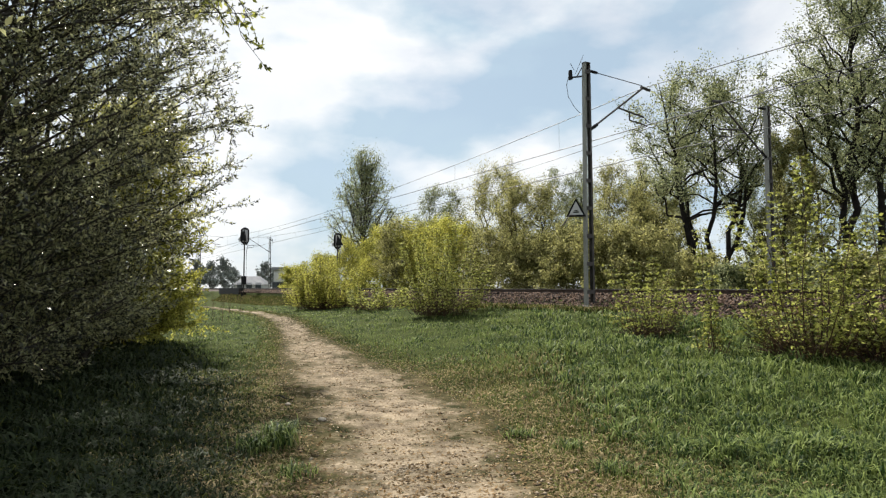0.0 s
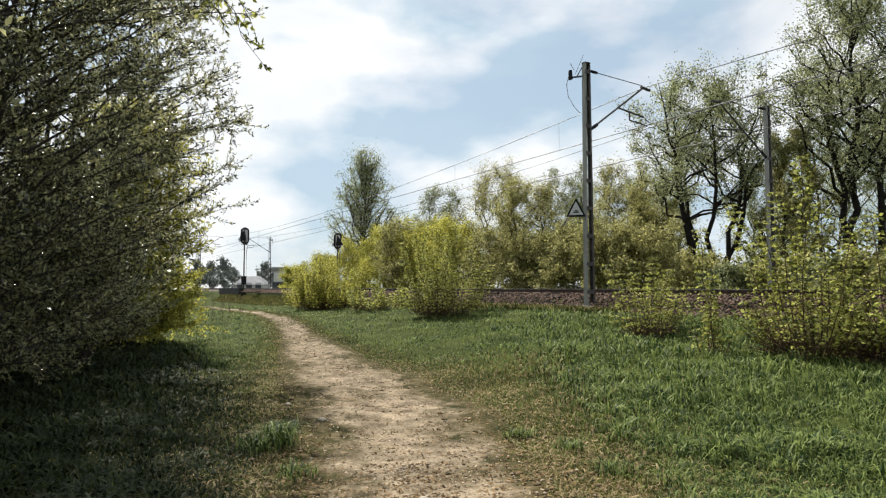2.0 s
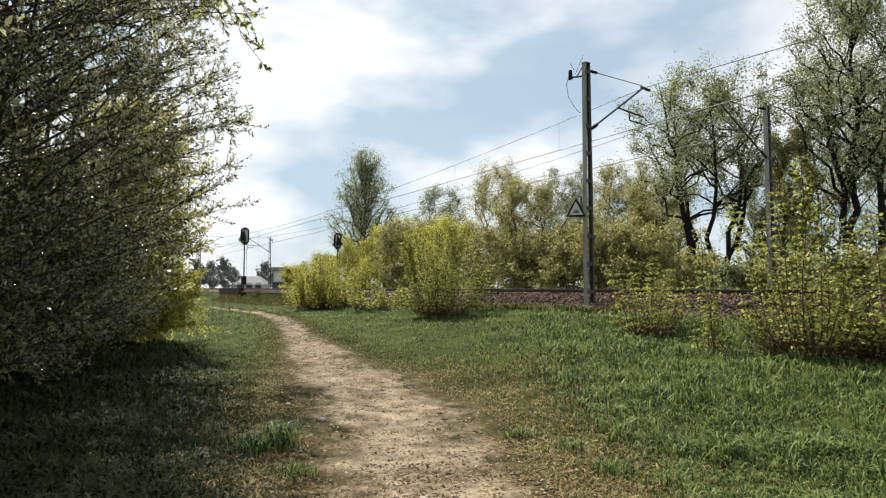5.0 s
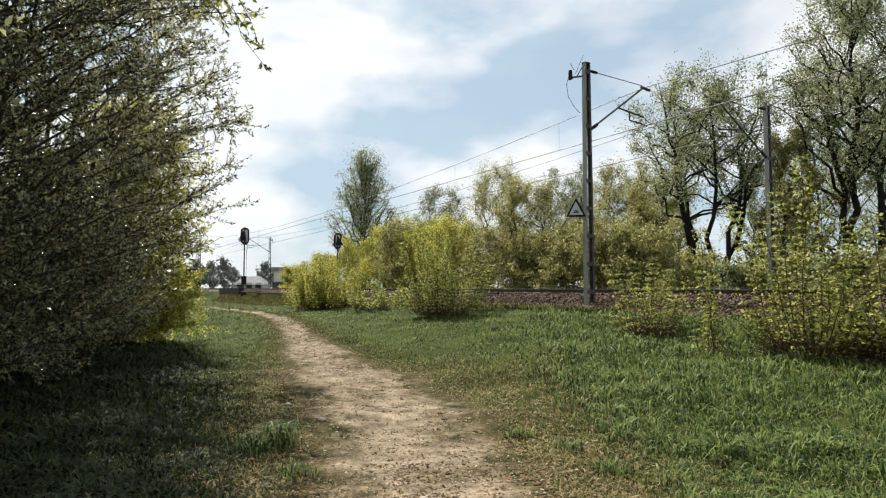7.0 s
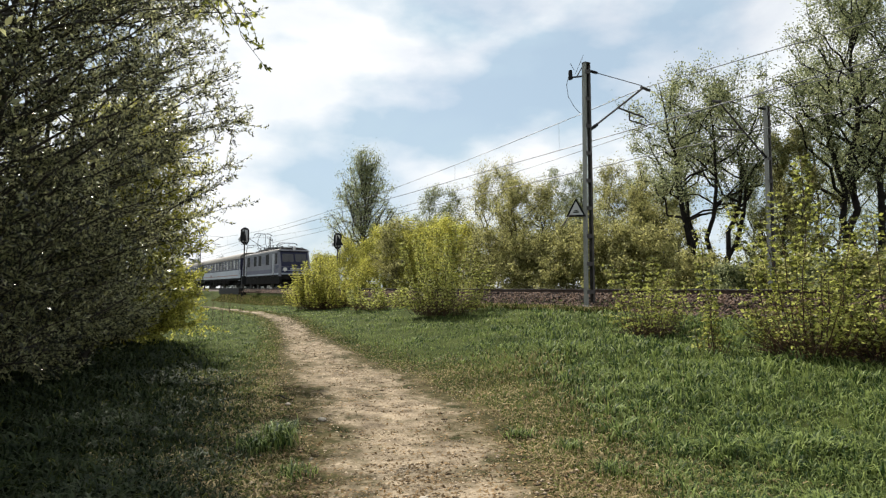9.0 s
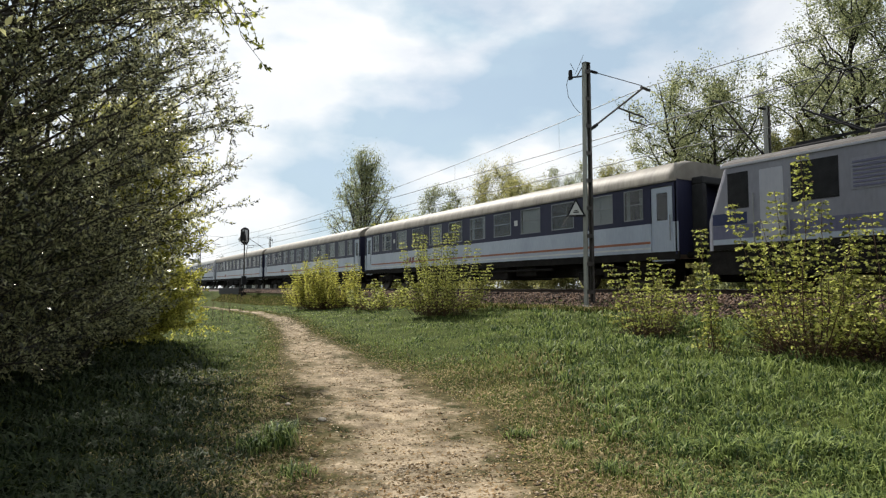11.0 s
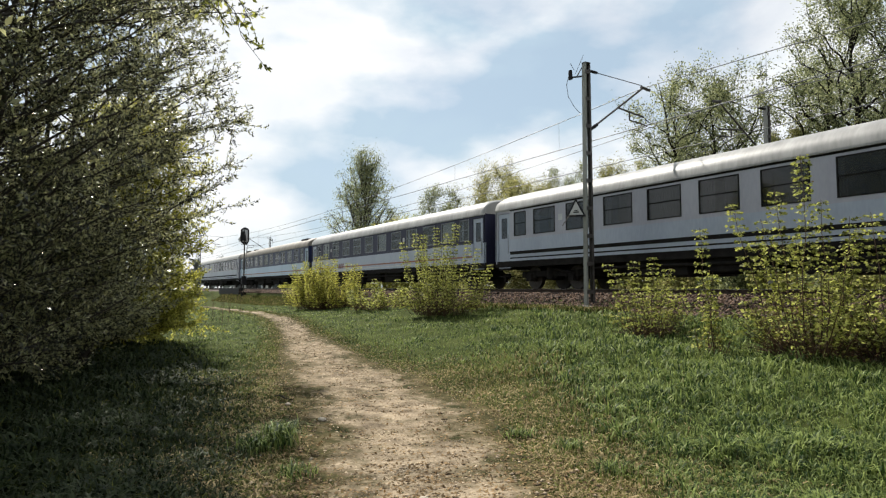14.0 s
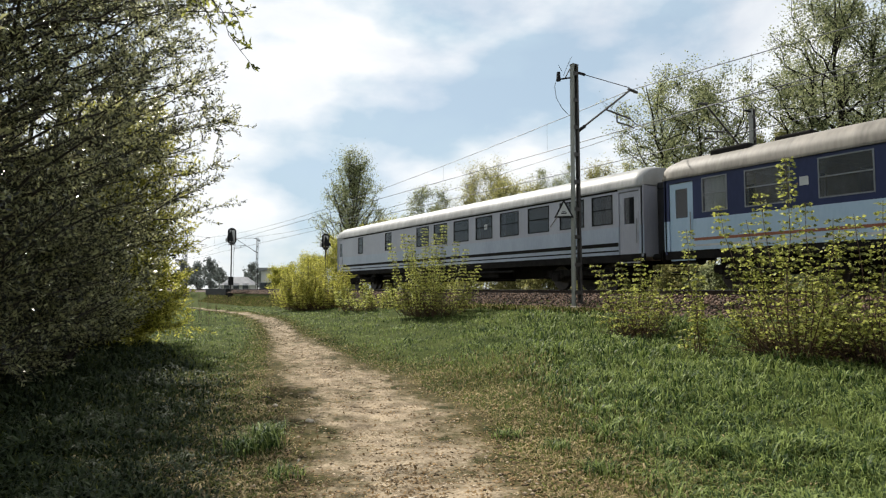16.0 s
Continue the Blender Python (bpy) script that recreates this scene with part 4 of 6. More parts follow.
def build_willow(at, height, radius, seed, label, leaf_mat, stems=5, branches=120, twigs=20, twig=0.55, leaf=0.052, step=0.026, rise=0.5, lean=0.0,
                 prof=(0.8, 0.9, 1.0, 0.95, 0.7), wide=0.4, low=0.45, jut=0.12):
    """Many-stemmed willow: rising branches, side twigs on them, and leaves in two ranks along every twig."""
    rng = np.random.default_rng(seed)
    x, y = at
    t = thing("willow_tree", pose(x, y, lift(x, y) - 0.1), label, "tree", WILLOWS)
    ts = np.linspace(0, 1, len(prof))
    wood, sprigs, pos, way = [], [], [], []
    lines = []
    for k in range(stems):
        a = 2 * np.pi * (k + rng.uniform(0, 0.6)) / stems
        f = radius * 0.32 * rng.uniform(0.5, 1.2)
        line = swing(rng, (0.25 * np.cos(a), 0.25 * np.sin(a), 0), np.array([f * np.cos(a), f * np.sin(a), height * rng.uniform(0.8, 0.95)]) + ASIDE * lean * height, -0.1, 12, 0.012)
        wood.append((line, 0.085 * (1 - np.linspace(0, 1, 12) * 0.88)))
        lines.append(line)
    for b in range(branches):
        line = lines[b % stems]
        h = low + (height - low) * (b + rng.uniform()) / branches
        a = rng.uniform(0, 2 * np.pi) if b % 5 < 3 else math.atan2(ASIDE[1], ASIDE[0]) + rng.normal(0, 0.75)
        edge = radius * np.interp(h / height, ts, prof) * (1 + rng.normal(0, 0.07) + jut * (rng.uniform() < 0.12))
        r = edge * math.sqrt(rng.uniform(0.10, 1.0)) * (1.0 + 0.10 * (rng.uniform() < 0.3))
        end = np.array([r * np.cos(a), r * np.sin(a), h]) + ASIDE * lean * h
        start, _ = pick_along(rng, line, min(0.93, max(0.03, (h - rise * r * rng.uniform(0.6, 1.2)) / (height * 0.9))))
        ln = swing(rng, start, end, 0.05 * r, 8, 0.016)
        wood.append((ln, np.linspace(0.010 + 0.005 * r, 0.004, 8)))
        span = np.linalg.norm(end - start)
        for w in range(int(twigs * min(1.6, 0.35 + span / radius))):
            p, d = pick_along(rng, ln, rng.uniform(0.22, 1.0) ** 0.8)
            g = d * 0.9 + rng.normal(0, 0.62, 3) + np.array([0, 0, 0.22])
            g /= np.linalg.norm(g)
            size = twig * rng.uniform(0.4, 1.25)
            tw = swing(rng, p, p + g * size, -0.04 * size, 4, 0.03)
            tw[:, 2] = np.maximum(tw[:, 2], low * 0.65)
            sprigs.append((tw, np.linspace(0.0045, 0.002, 4)))
            n = int(size / step)
            u = (np.arange(n) + rng.uniform(0, 1, n)) / n
            spot_on = np.stack([np.interp(u, np.linspace(0, 1, 4), tw[:, c]) for c in range(3)], 1)
            out = np.cross(g, rng.normal(size=3))
            out /= np.linalg.norm(out) + 1e-9
            rank = np.where(np.arange(n) % 2, 1.0, -1.0)[:, None]
            pos.append(spot_on + rng.normal(0, 0.012, (n, 3)))
            way.append(g[None] * 0.75 + out[None] * rank * 0.7 + rng.normal(0, 0.35, (n, 3)))
    pos, way = np.concatenate(pos), np.concatenate(way)
    put("trunk", tubes("trunk", wood, 5, M_bark), t)
    tagged(put("twig_work", tubes("twig_work", sprigs, 3, M_bark), t), kind="stuff")
    put("crown", leaves("crown", pos, way, leaf * rng.uniform(0.6, 1.3, len(pos)), wide, leaf_mat, rng), t)
    return t


big_willow = build_willow(spot(-0.835, 8.0), 7.6, 4.15, 31, "large dark leafy willow overhanging the grass", M_leaf_dark, stems=6, branches=188, twigs=19, twig=0.5, leaf=0.062, step=0.0195, low=0.85,
             prof=(0.60, 0.66, 0.82, 0.90, 0.92, 0.85), rise=0.48, jut=0.05)


def build_spray(tree, start, end, droop, seed):
    """Long young shoot of a willow with larger fresh leaves towards its tip; start, end: (sideways slope, depth, height)."""
    rng = np.random.default_rng(seed)
    base = np.array(tree.matrix_basis.translation)
    a, b = [np.array((*spot(q[0], q[1]), q[2])) - base for q in (start, end)]
    ln = swing(rng, a, b, droop, 10, 0.008)
    wood, pos, way = [(ln, np.linspace(0.012, 0.003, 10))], [], []
    for k in range(16):
        p, d = pick_along(rng, ln, 0.35 + 0.65 * k / 15)
        g = d * 0.6 + rng.normal(0, 0.5, 3) + np.array([0, 0, -0.25])
        g /= np.linalg.norm(g)
        q = p + g * rng.uniform(0.12, 0.3)
        wood.append((np.array([p, (p + q) / 2, q]), [0.004, 0.003, 0.002]))
        for u in np.linspace(0.15, 1.0, 7):
            pos.append(p + (q - p) * u)
            way.append(g * 0.7 + rng.normal(0, 0.6, 3))
    shoot = put("young_shoot", tubes("young_shoot", wood, 4, M_bark), tree, "long drooping shoot with fresh larger leaves")
    put("shoot_leaves", leaves("shoot_leaves", np.array(pos), np.array(way), 0.085 * rng.uniform(0.6, 1.2, len(pos)), 0.42, M_leaf_maple, rng), shoot)


for start, end, droop, seed in (((-0.50, 7.2, 5.6), (-0.302, 6.4, 3.95), 0.35, 1), ((-0.50, 7.2, 5.7), (-0.318, 6.6, 4.45), 0.3, 2), ((-0.56, 7.2, 5.5), (-0.36, 6.4, 4.35), 0.25, 3)):
    build_spray(big_willow, start, end, droop, seed)
build_willow(spot(-0.612, 12.0), 8.4, 3.3, 32, "dense dark willow shrub beside the footpath", M_leaf_dark, stems=6, branches=150, twigs=20, twig=0.55, leaf=0.074, step=0.0215, low=0.6,
             prof=(0.52, 0.56, 0.78, 0.97, 1.0, 0.75), rise=0.5, jut=0.10)
build_willow(spot(-0.52, 17.0), 6.8, 2.35, 33, "sunlit yellow-green willow shrub beside the footpath", M_leaf_gold, stems=6, branches=150, twigs=21, twig=0.6, leaf=0.10, step=0.026,
             prof=(1.0, 1.0, 0.92, 0.75, 0.45), rise=0.6, low=0.2)
build_willow(spot(-0.75, 10.3), 3.9, 2.1, 40, "low dense dark willow shrub filling the thicket's foot", M_leaf_dark, stems=6, branches=110, twigs=19, twig=0.5, leaf=0.07, step=0.019,
             prof=(1.0, 1.0, 0.98, 0.9, 0.6), rise=0.6, low=0.35)
build_willow(spot(-0.665, 12.8), 3.8, 1.9, 41, "low dark willow shrub behind the nearer ones", M_leaf_dark, stems=6, branches=90, twigs=18, twig=0.5, leaf=0.078, step=0.022,
             prof=(1.0, 1.0, 0.98, 0.9, 0.6), rise=0.6, low=0.3)
build_willow(spot(-0.80, 15.5), 6.4, 3.0, 34, "dark dense willow shrub behind the nearer ones", M_leaf_dark, stems=5, branches=90, twigs=15, twig=0.7, leaf=0.12, step=0.04,
             prof=(1.0, 1.0, 0.95, 0.8, 0.5), low=0.2)
# out of view, added to keep sky light off the left grass
build_willow(spot(-1.8, 4.0), 9.0, 3.6, 37, "unseen dark willow added to deepen the shade on the grass", M_leaf_dark, stems=5, branches=110, twigs=14, twig=0.7, leaf=0.14, step=0.045,
             prof=(0.8, 1.0, 1.0, 0.85, 0.5))
# two more behind the camera, added only to block sky light
for back, aside, seed in ((0.5, 5.6, 38), (5.5, 5.0, 39)):
    build_willow((math.cos(radians(TURN)) * back - ASIDE[0] * aside, -math.sin(radians(TURN)) * back - ASIDE[1] * aside), 8.5, 3.3, seed, "unseen dark willow added behind to block sky light", M_leaf_dark,
                 stems=5, branches=90, twigs=13, twig=0.7, leaf=0.15, step=0.05, prof=(0.8, 1.0, 1.0, 0.85, 0.5))
# also out of view; sized to shade the grass and block the sky
build_willow(spot(-1.42, 6.2), 9.0, 3.6, 35, "unseen dark willow added to shade the grass", M_leaf_dark, stems=5, branches=110, twigs=14, twig=0.7, leaf=0.13, step=0.045,
             prof=(0.8, 1.0, 1.0, 0.85, 0.5))

def build_shrub(name, at, height, radius, shoots, seed, label, leaf=0.11, low=0.36, dead=0.3, leaf_mat=None, leaders=(), squash=1.0, tier=0.115, fan=0.45, twiggy=4.0, ring=17, brow=0.19):
    """Straight shoots that fan out of one stool; broad drooping leaves in tiers along them. leaders: (aside, away, height) of the tallest shoots."""
    rng = np.random.default_rng(seed)
    x, y = at
    t = thing(name, pose(x, y, lift(x, y) - 0.05), label, "bush", "maple bushes beside the railway")
    away = np.array([-ASIDE[1], ASIDE[0], 0.0])
    wood, pos, way, old, old_way, sizes = [], [], [], [], [], []
    tips = [ASIDE * a + away * b + np.array([0, 0, h]) for a, b, h in leaders]
    for k in range(shoots):
        a, r = rng.uniform(0, 2 * np.pi), radius * math.sqrt(rng.uniform(0, 1))
        h = height * (0.42 + 0.58 * rng.uniform() ** 1.6) * (1 - 0.35 * (r / radius) ** 2)
        tips.append(ASIDE * r * np.cos(a) + away * r * np.sin(a) * squash + np.array([0, 0, h]))
    for num, tip in enumerate(tips):
        h = tip[2]
        foot = np.array([tip[0] * fan, tip[1] * fan, 0.0]) + np.append(rng.normal(0, 0.07, 2), 0)
        ln = swing(rng, foot, tip, 0.0, 6, 0.010)
        wood.append((ln, np.linspace(0.013, 0.004, 6)))
        n = max(3, int(h / tier))
        turn = rng.uniform(0, np.pi)
        for k in range(n):
            u = (k + 0.7 + rng.uniform(-0.12, 0.12)) / n
            if u < 0.12:
                continue
            p, _ = pick_along(rng, ln, min(u, 1.0))
            turn += np.pi / 2 + rng.normal(0, 0.25)
            out = brow * (1.0 - 0.32 * u) * rng.uniform(0.7, 1.15)
            for w in range(ring + (14 if num < len(leaders) else 0)):
                c = turn + (w % 2) * np.pi + rng.normal(0, 0.75)
                g = np.array([np.cos(c), np.sin(c), rng.uniform(-0.5, 0.05)])
                place = p + g * out * rng.uniform(0.1, 1.0)
                faded = rng.uniform() < (dead * 2.1 if u < low else dead * 0.10)
                if u < low and rng.uniform() < 0.45:
                    continue
                if faded:
                    old.append(place), old_way.append(g)
                else:
                    pos.append(place), way.append(g), sizes.append(leaf * rng.uniform(0.65, 1.25) * (1.1 - 0.25 * u))
    # bare brown twigs near the ground
    for k in range(int(shoots * twiggy)):
        a = rng.uniform(0, 2 * np.pi)
        r = radius * rng.uniform(0.05, 0.85)
        h = height * rng.uniform(0.05, 0.34)
        foot = np.array([fan * r * np.cos(a), fan * r * np.sin(a) * squash, 0])
        ln = swing(rng, foot, (r * np.cos(a + 0.2), r * np.sin(a + 0.2) * squash, h), 0.03, 4, 0.06)
        wood.append((ln, np.linspace(0.008, 0.002, 4)))
    put("brushwood", tubes("brushwood", wood, 4, M_twig), t, "bare brown upright stems and twigs")
    put("foliage", leaves("foliage", np.array(pos), np.array(way), np.array(sizes), 0.9, leaf_mat or M_leaf_maple, rng, 0.14, 0.35), t)
    if old:
        put("withered_foliage", leaves("withered_foliage", np.array(old), np.array(old_way), leaf * 0.8 * rng.uniform(0.5, 1.1, len(old)), 0.6, M_leaf_dead, rng), t, "brown withered leaves")
    return t


# bushes before the track
build_shrub("maple_bush", (-33.25, 12.08), 3.2, 2.5, 150, 21, "round yellow-green young maple bush at the foot of the bank", leaf=0.08, low=0.25, leaf_mat=M_leaf_gold, fan=0.8, tier=0.12)
build_shrub("maple_bush", (-26.75, 12.16), 1.5, 1.7, 46, 27, "low yellow-green maple bush with brown twigs", leaf=0.10, low=0.45, fan=0.8)
build_shrub("maple_bush", (-19.84, 11.75), 2.9, 1.95, 56, 22, "yellow-green young maple bush with upright shoots and brown base", leaf=0.07, low=0.30, fan=0.62,
            leaders=((-1.55, 0.0, 2.7), (-1.1, 0.3, 3.1), (-0.75, -0.2, 3.0), (-0.3, 0.1, 3.3), (0.1, 0.2, 3.1), (0.45, -0.1, 3.4), (0.9, 0.0, 2.8), (1.3, 0.2, 2.5), (1.75, 0.0, 1.9)))
build_shrub("maple_bush", (-9.72, 11.23), 1.7, 1.1, 26, 23, "small yellow-green young maple bush with a brown twiggy base", leaf=0.062, low=0.45, dead=0.4, fan=0.35, twiggy=6.5,
            leaders=((-0.98, 0.0, 1.7), (-0.68, 0.1, 1.5), (-0.4, 0.0, 1.75), (0.1, 0.1, 1.85), (0.42, 0.0, 1.6), (0.8, 0.1, 1.3)))
build_shrub("maple_bush", spot(0.60, 10.1), 1.9, 1.5, 44, 24, "tall yellow-green young maple bush with many upright shoots", leaf=0.062, low=0.42, dead=0.38, fan=0.42, twiggy=6.5,
            leaders=((-1.25, 0.1, 2.6), (-0.95, -0.2, 2.3), (-0.55, 0.1, 2.8), (-0.16, 0.0, 3.4), (0.22, 0.1, 2.65), (0.55, -0.1, 2.35), (0.9, 0.2, 2.2), (-0.75, 0.4, 2.0), (0.0, 0.5, 2.1)))
build_shrub("maple_bush", spot(0.435, 11.0), 1.6, 0.4, 5, 25, "few thin yellow-green maple shoots", leaf=0.058, leaders=((-0.2, 0.0, 2.3), (0.05, 0.1, 1.5)), fan=0.6)
build_shrub("maple_bush", spot(0.735, 9.4), 1.8, 1.2, 32, 26, "yellow-green young maple bush beside the bank", leaf=0.062, low=0.45, dead=0.38, fan=0.45, twiggy=6.5,
            leaders=((-0.3, 0.1, 2.3), (0.1, 0.0, 2.5), (0.6, 0.1, 2.4)))

# trees beyond the track
build_tree("poplar_tree", (-70.4, 30.3), 18.2, 4.9, 1.6, 0.26, M_leaf_green, M_bark, 41, "tall narrow poplar with thin spring foliage", limbs=80, clusters=720, per=46, leaf=0.17, wide=0.6,
           reach=0.27, puff=0.6, prof=(0.7, 1.0, 1.0, 0.70, 0.22), droop=-0.12, bow=-0.35, top_limb=0.78)
WOOD = "woodland beyond the track"
for (px, py), h, r, leaf_m, seed, lab in (
        (spot(-0.005, 62), 11.2, 4.0, M_leaf_green, 42, "slender tree in thin spring leaf"),
        (spot(0.09, 55), 12.0, 5.2, M_leaf_olive, 43, "broad tree with olive spring foliage"),
        (spot(0.205, 58), 12.6, 4.0, M_leaf_green, 44, "slender tree in pale spring leaf"),
        (spot(0.29, 50), 11.4, 4.4, M_leaf_olive, 45, "tree with olive-yellow spring foliage"),
        (spot(0.345, 44), 9.0, 3.4, M_leaf_olive, 46, "low spreading tree with olive foliage"),
        (spot(0.14, 46), 9.0, 3.8, M_leaf_olive, 47, "low tree with yellowish spring foliage"),
        (spot(0.62, 44), 17.5, 4.8, M_leaf_green, 48, "tall tree in light spring leaf"),
        (spot(0.56, 37), 10.5, 2.4, M_leaf_olive, 49, "young tree with yellow-green foliage"),
        (spot(-0.06, 58), 7.4, 3.6, M_leaf_olive, 50, "low tree with yellowish spring foliage"),
        (spot(0.52, 52), 11.0, 3.6, M_leaf_green, 54, "tree in light spring leaf at the wood's edge"),
        (spot(0.74, 50), 18.0, 5.2, M_leaf_green, 55, "tall tree in light spring leaf"),
        (spot(0.24, 66), 11.0, 5.0, M_leaf_olive, 56, "broad tree with olive spring foliage"),
        (spot(0.36, 62), 10.0, 4.4, M_leaf_olive, 57, "broad tree with olive spring foliage")):
    build_tree("woodland_tree", (px, py), h, r, h * 0.16, 0.2, leaf_m, M_bark, seed, lab, limbs=44, clusters=560, per=52, leaf=0.125, wide=0.55, reach=0.28, puff=0.45,
               stems=2, fan=0.5, group=WOOD)
build_tree("alder_tree", spot(0.43, 38), 14.4, 4.6, 5.6, 0.50, M_leaf_green, M_bark_alder, 51, "tall many-stemmed alder with black trunks and thin foliage", limbs=60, clusters=900, per=46, leaf=0.135,
           wide=0.6, reach=0.28, puff=0.42, stems=6, fan=0.75, prof=(0.6, 1.0, 1.0, 0.8, 0.35), group=WOOD)
build_tree("alder_tree", spot(0.67, 35), 19.0, 4.8, 6.5, 0.46, M_leaf_green, M_bark_alder, 52, "tall ivy-clad alder with a thick dark trunk", limbs=60, clusters=900, per=46, leaf=0.135,
           wide=0.6, reach=0.28, puff=0.42, stems=3, fan=0.5, prof=(0.7, 1.0, 1.0, 0.85, 0.4), group=WOOD)
build_tree("alder_tree", spot(0.80, 36), 20.0, 5.0, 6.0, 0.42, M_leaf_green, M_bark_alder, 53, "tall alder with dark trunks and spring foliage", limbs=60, clusters=640, per=44, leaf=0.135,
           wide=0.6, reach=0.28, puff=0.42, stems=3, fan=0.5, prof=(0.7, 1.0, 1.0, 0.85, 0.4), group=WOOD)
# thicket along the far side
for i, (px, h, r, leaf_m) in enumerate(((-0.235, 4.2, 2.6, M_leaf_gold), (-0.19, 5.4, 2.9, M_leaf_gold), (-0.14, 6.5, 3.0, M_leaf_gold), (-0.09, 7.2, 3.0, M_leaf_gold),
                                        (-0.035, 7.2, 3.0, M_leaf_gold), (0.02, 6.6, 2.8, M_leaf_gold), (0.08, 5.8, 2.6, M_leaf_olive), (0.14, 4.8, 2.4, M_leaf_olive),
                                        (0.20, 5.0, 2.3, M_leaf_olive), (0.27, 5.2, 2.2, M_leaf_olive), (0.33, 4.6, 2.0, M_leaf_olive), (0.40, 2.8, 1.8, M_leaf_olive),
                                        (0.47, 2.2, 1.6, M_leaf_green), (0.55, 2.4, 1.6, M_leaf_olive), (0.63, 2.2, 1.7, M_leaf_green), (0.72, 2.6, 1.8, M_leaf_olive), (0.80, 2.6, 1.9, M_leaf_green))):
    a = radians(TURN)
    deep = 27.4 / (math.sin(a) + px * math.cos(a))
    build_tree("thicket_bush", spot(px, deep), h * 1.03, r, 0.15, 0.1, leaf_m, M_twig, 60 + i, "dense yellow-green thicket bush beyond the track", limbs=46, clusters=620 if leaf_m is M_leaf_gold else 480, per=54, leaf=0.135, wide=0.65,
               reach=0.30, puff=0.6, stems=5, fan=0.5, prof=(1.0, 1.0, 0.95, 0.8, 0.5), group="thicket beyond the track", category="bush", droop=0.06)


# ---- far houses ----
def build_house(x, y, turn, wide, deep, wall_h, roof_h, flat, label):
    h = thing("house", pose(x, y, lift(x, y), 0, 0, turn), label, "house", "far houses")
    bm = box(bmesh.new(), -wide / 2, wide / 2, -deep / 2, deep / 2, 0, wall_h)
    part("wall", bm, M_wall, h)
    bm = bmesh.new()
    if flat:
        box(bm, -wide / 2 - 0.3, wide / 2 + 0.3, -deep / 2 - 0.3, deep / 2 + 0.3, wall_h, wall_h + roof_h, 0.05)
    else:
        o = 0.5
        vs = [bm.verts.new(c) for c in ((-wide / 2 - o, -deep / 2 - o, wall_h - 0.1), (wide / 2 + o, -deep / 2 - o, wall_h - 0.1), (wide / 2 + o, deep / 2 + o, wall_h - 0.1), (-wide / 2 - o, deep / 2 + o, wall_h - 0.1),
                                        (-wide / 2 + 1.5, 0, wall_h + roof_h), (wide / 2 - 1.5, 0, wall_h + roof_h))]
        for f in ((0, 1, 5, 4), (1, 2, 5), (2, 3, 4, 5), (3, 0, 4), (3, 2, 1, 0)):
            bm.faces.new([vs[i] for i in f])
    part("roof", bm, M_tiles, h)
    for i in range(3):
        wx = -wide / 2 + wide * (i + 0.5) / 3
        w = part("window", box(bmesh.new(), wx - 0.7, wx + 0.7, -deep / 2 - 0.05, -deep / 2 + 0.05, 1.0, 2.4), M_frame, h)
        part("pane", box(bmesh.new(), wx - 0.6, wx + 0.6, -deep / 2 - 0.06, -deep / 2 - 0.04, 1.1, 2.3), M_glass_dark, w)


build_house(*spot(-0.307, 150), 60, 6.5, 6, 2.1, 1.9, False, "low pale house with a grey hipped roof")
build_house(*spot(-0.258, 120), 58, 2.6, 4, 4.6, 0.6, True, "flat-roofed pale house with a dark roof edge")
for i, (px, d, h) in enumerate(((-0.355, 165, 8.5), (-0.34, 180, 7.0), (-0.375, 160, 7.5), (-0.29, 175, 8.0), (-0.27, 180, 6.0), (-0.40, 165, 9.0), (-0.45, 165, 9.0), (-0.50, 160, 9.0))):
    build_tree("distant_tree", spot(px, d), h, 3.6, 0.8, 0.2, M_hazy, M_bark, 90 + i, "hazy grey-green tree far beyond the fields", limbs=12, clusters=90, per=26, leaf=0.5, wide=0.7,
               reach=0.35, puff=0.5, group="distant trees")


# ---- train ----
HALF = 1.42
GAP = 0.80
BODY_LOW, BELT, GUTTER = 1.17, 2.08, 3.38     # heights over the rail


def wall_grid(length, holes, z0, z1, y, inward):
    """One flat side wall with real openings: holes (x0, x1, z0, z1); reveals go inward."""
    xs = sorted({-length / 2, length / 2, *[h[0] for h in holes], *[h[1] for h in holes]})
    zs = sorted({z0, z1, *[min(max(h[2], z0), z1) for h in holes], *[min(max(h[3], z0), z1) for h in holes]})
    bm = bmesh.new()
    keep = {}

    def v(x, z):
        if (x, z) not in keep:
            keep[(x, z)] = bm.verts.new((x, y, z))
        return keep[(x, z)]
    for a, b in zip(xs[:-1], xs[1:]):
        for c, d in zip(zs[:-1], zs[1:]):
            mx, mz = (a + b) / 2, (c + d) / 2
            if not any(h[0] < mx < h[1] and h[2] < mz < h[3] for h in holes):
                bm.faces.new((v(a, c), v(b, c), v(b, d), v(a, d)))
    rim = bmesh.ops.extrude_face_region(bm, geom=bm.faces[:])
    bmesh.ops.translate(bm, vec=(0, inward * 0.05, 0), verts=[e for e in rim["geom"] if isinstance(e, bmesh.types.BMVert)])
    bmesh.ops.recalc_face_normals(bm, faces=bm.faces)
    return bm


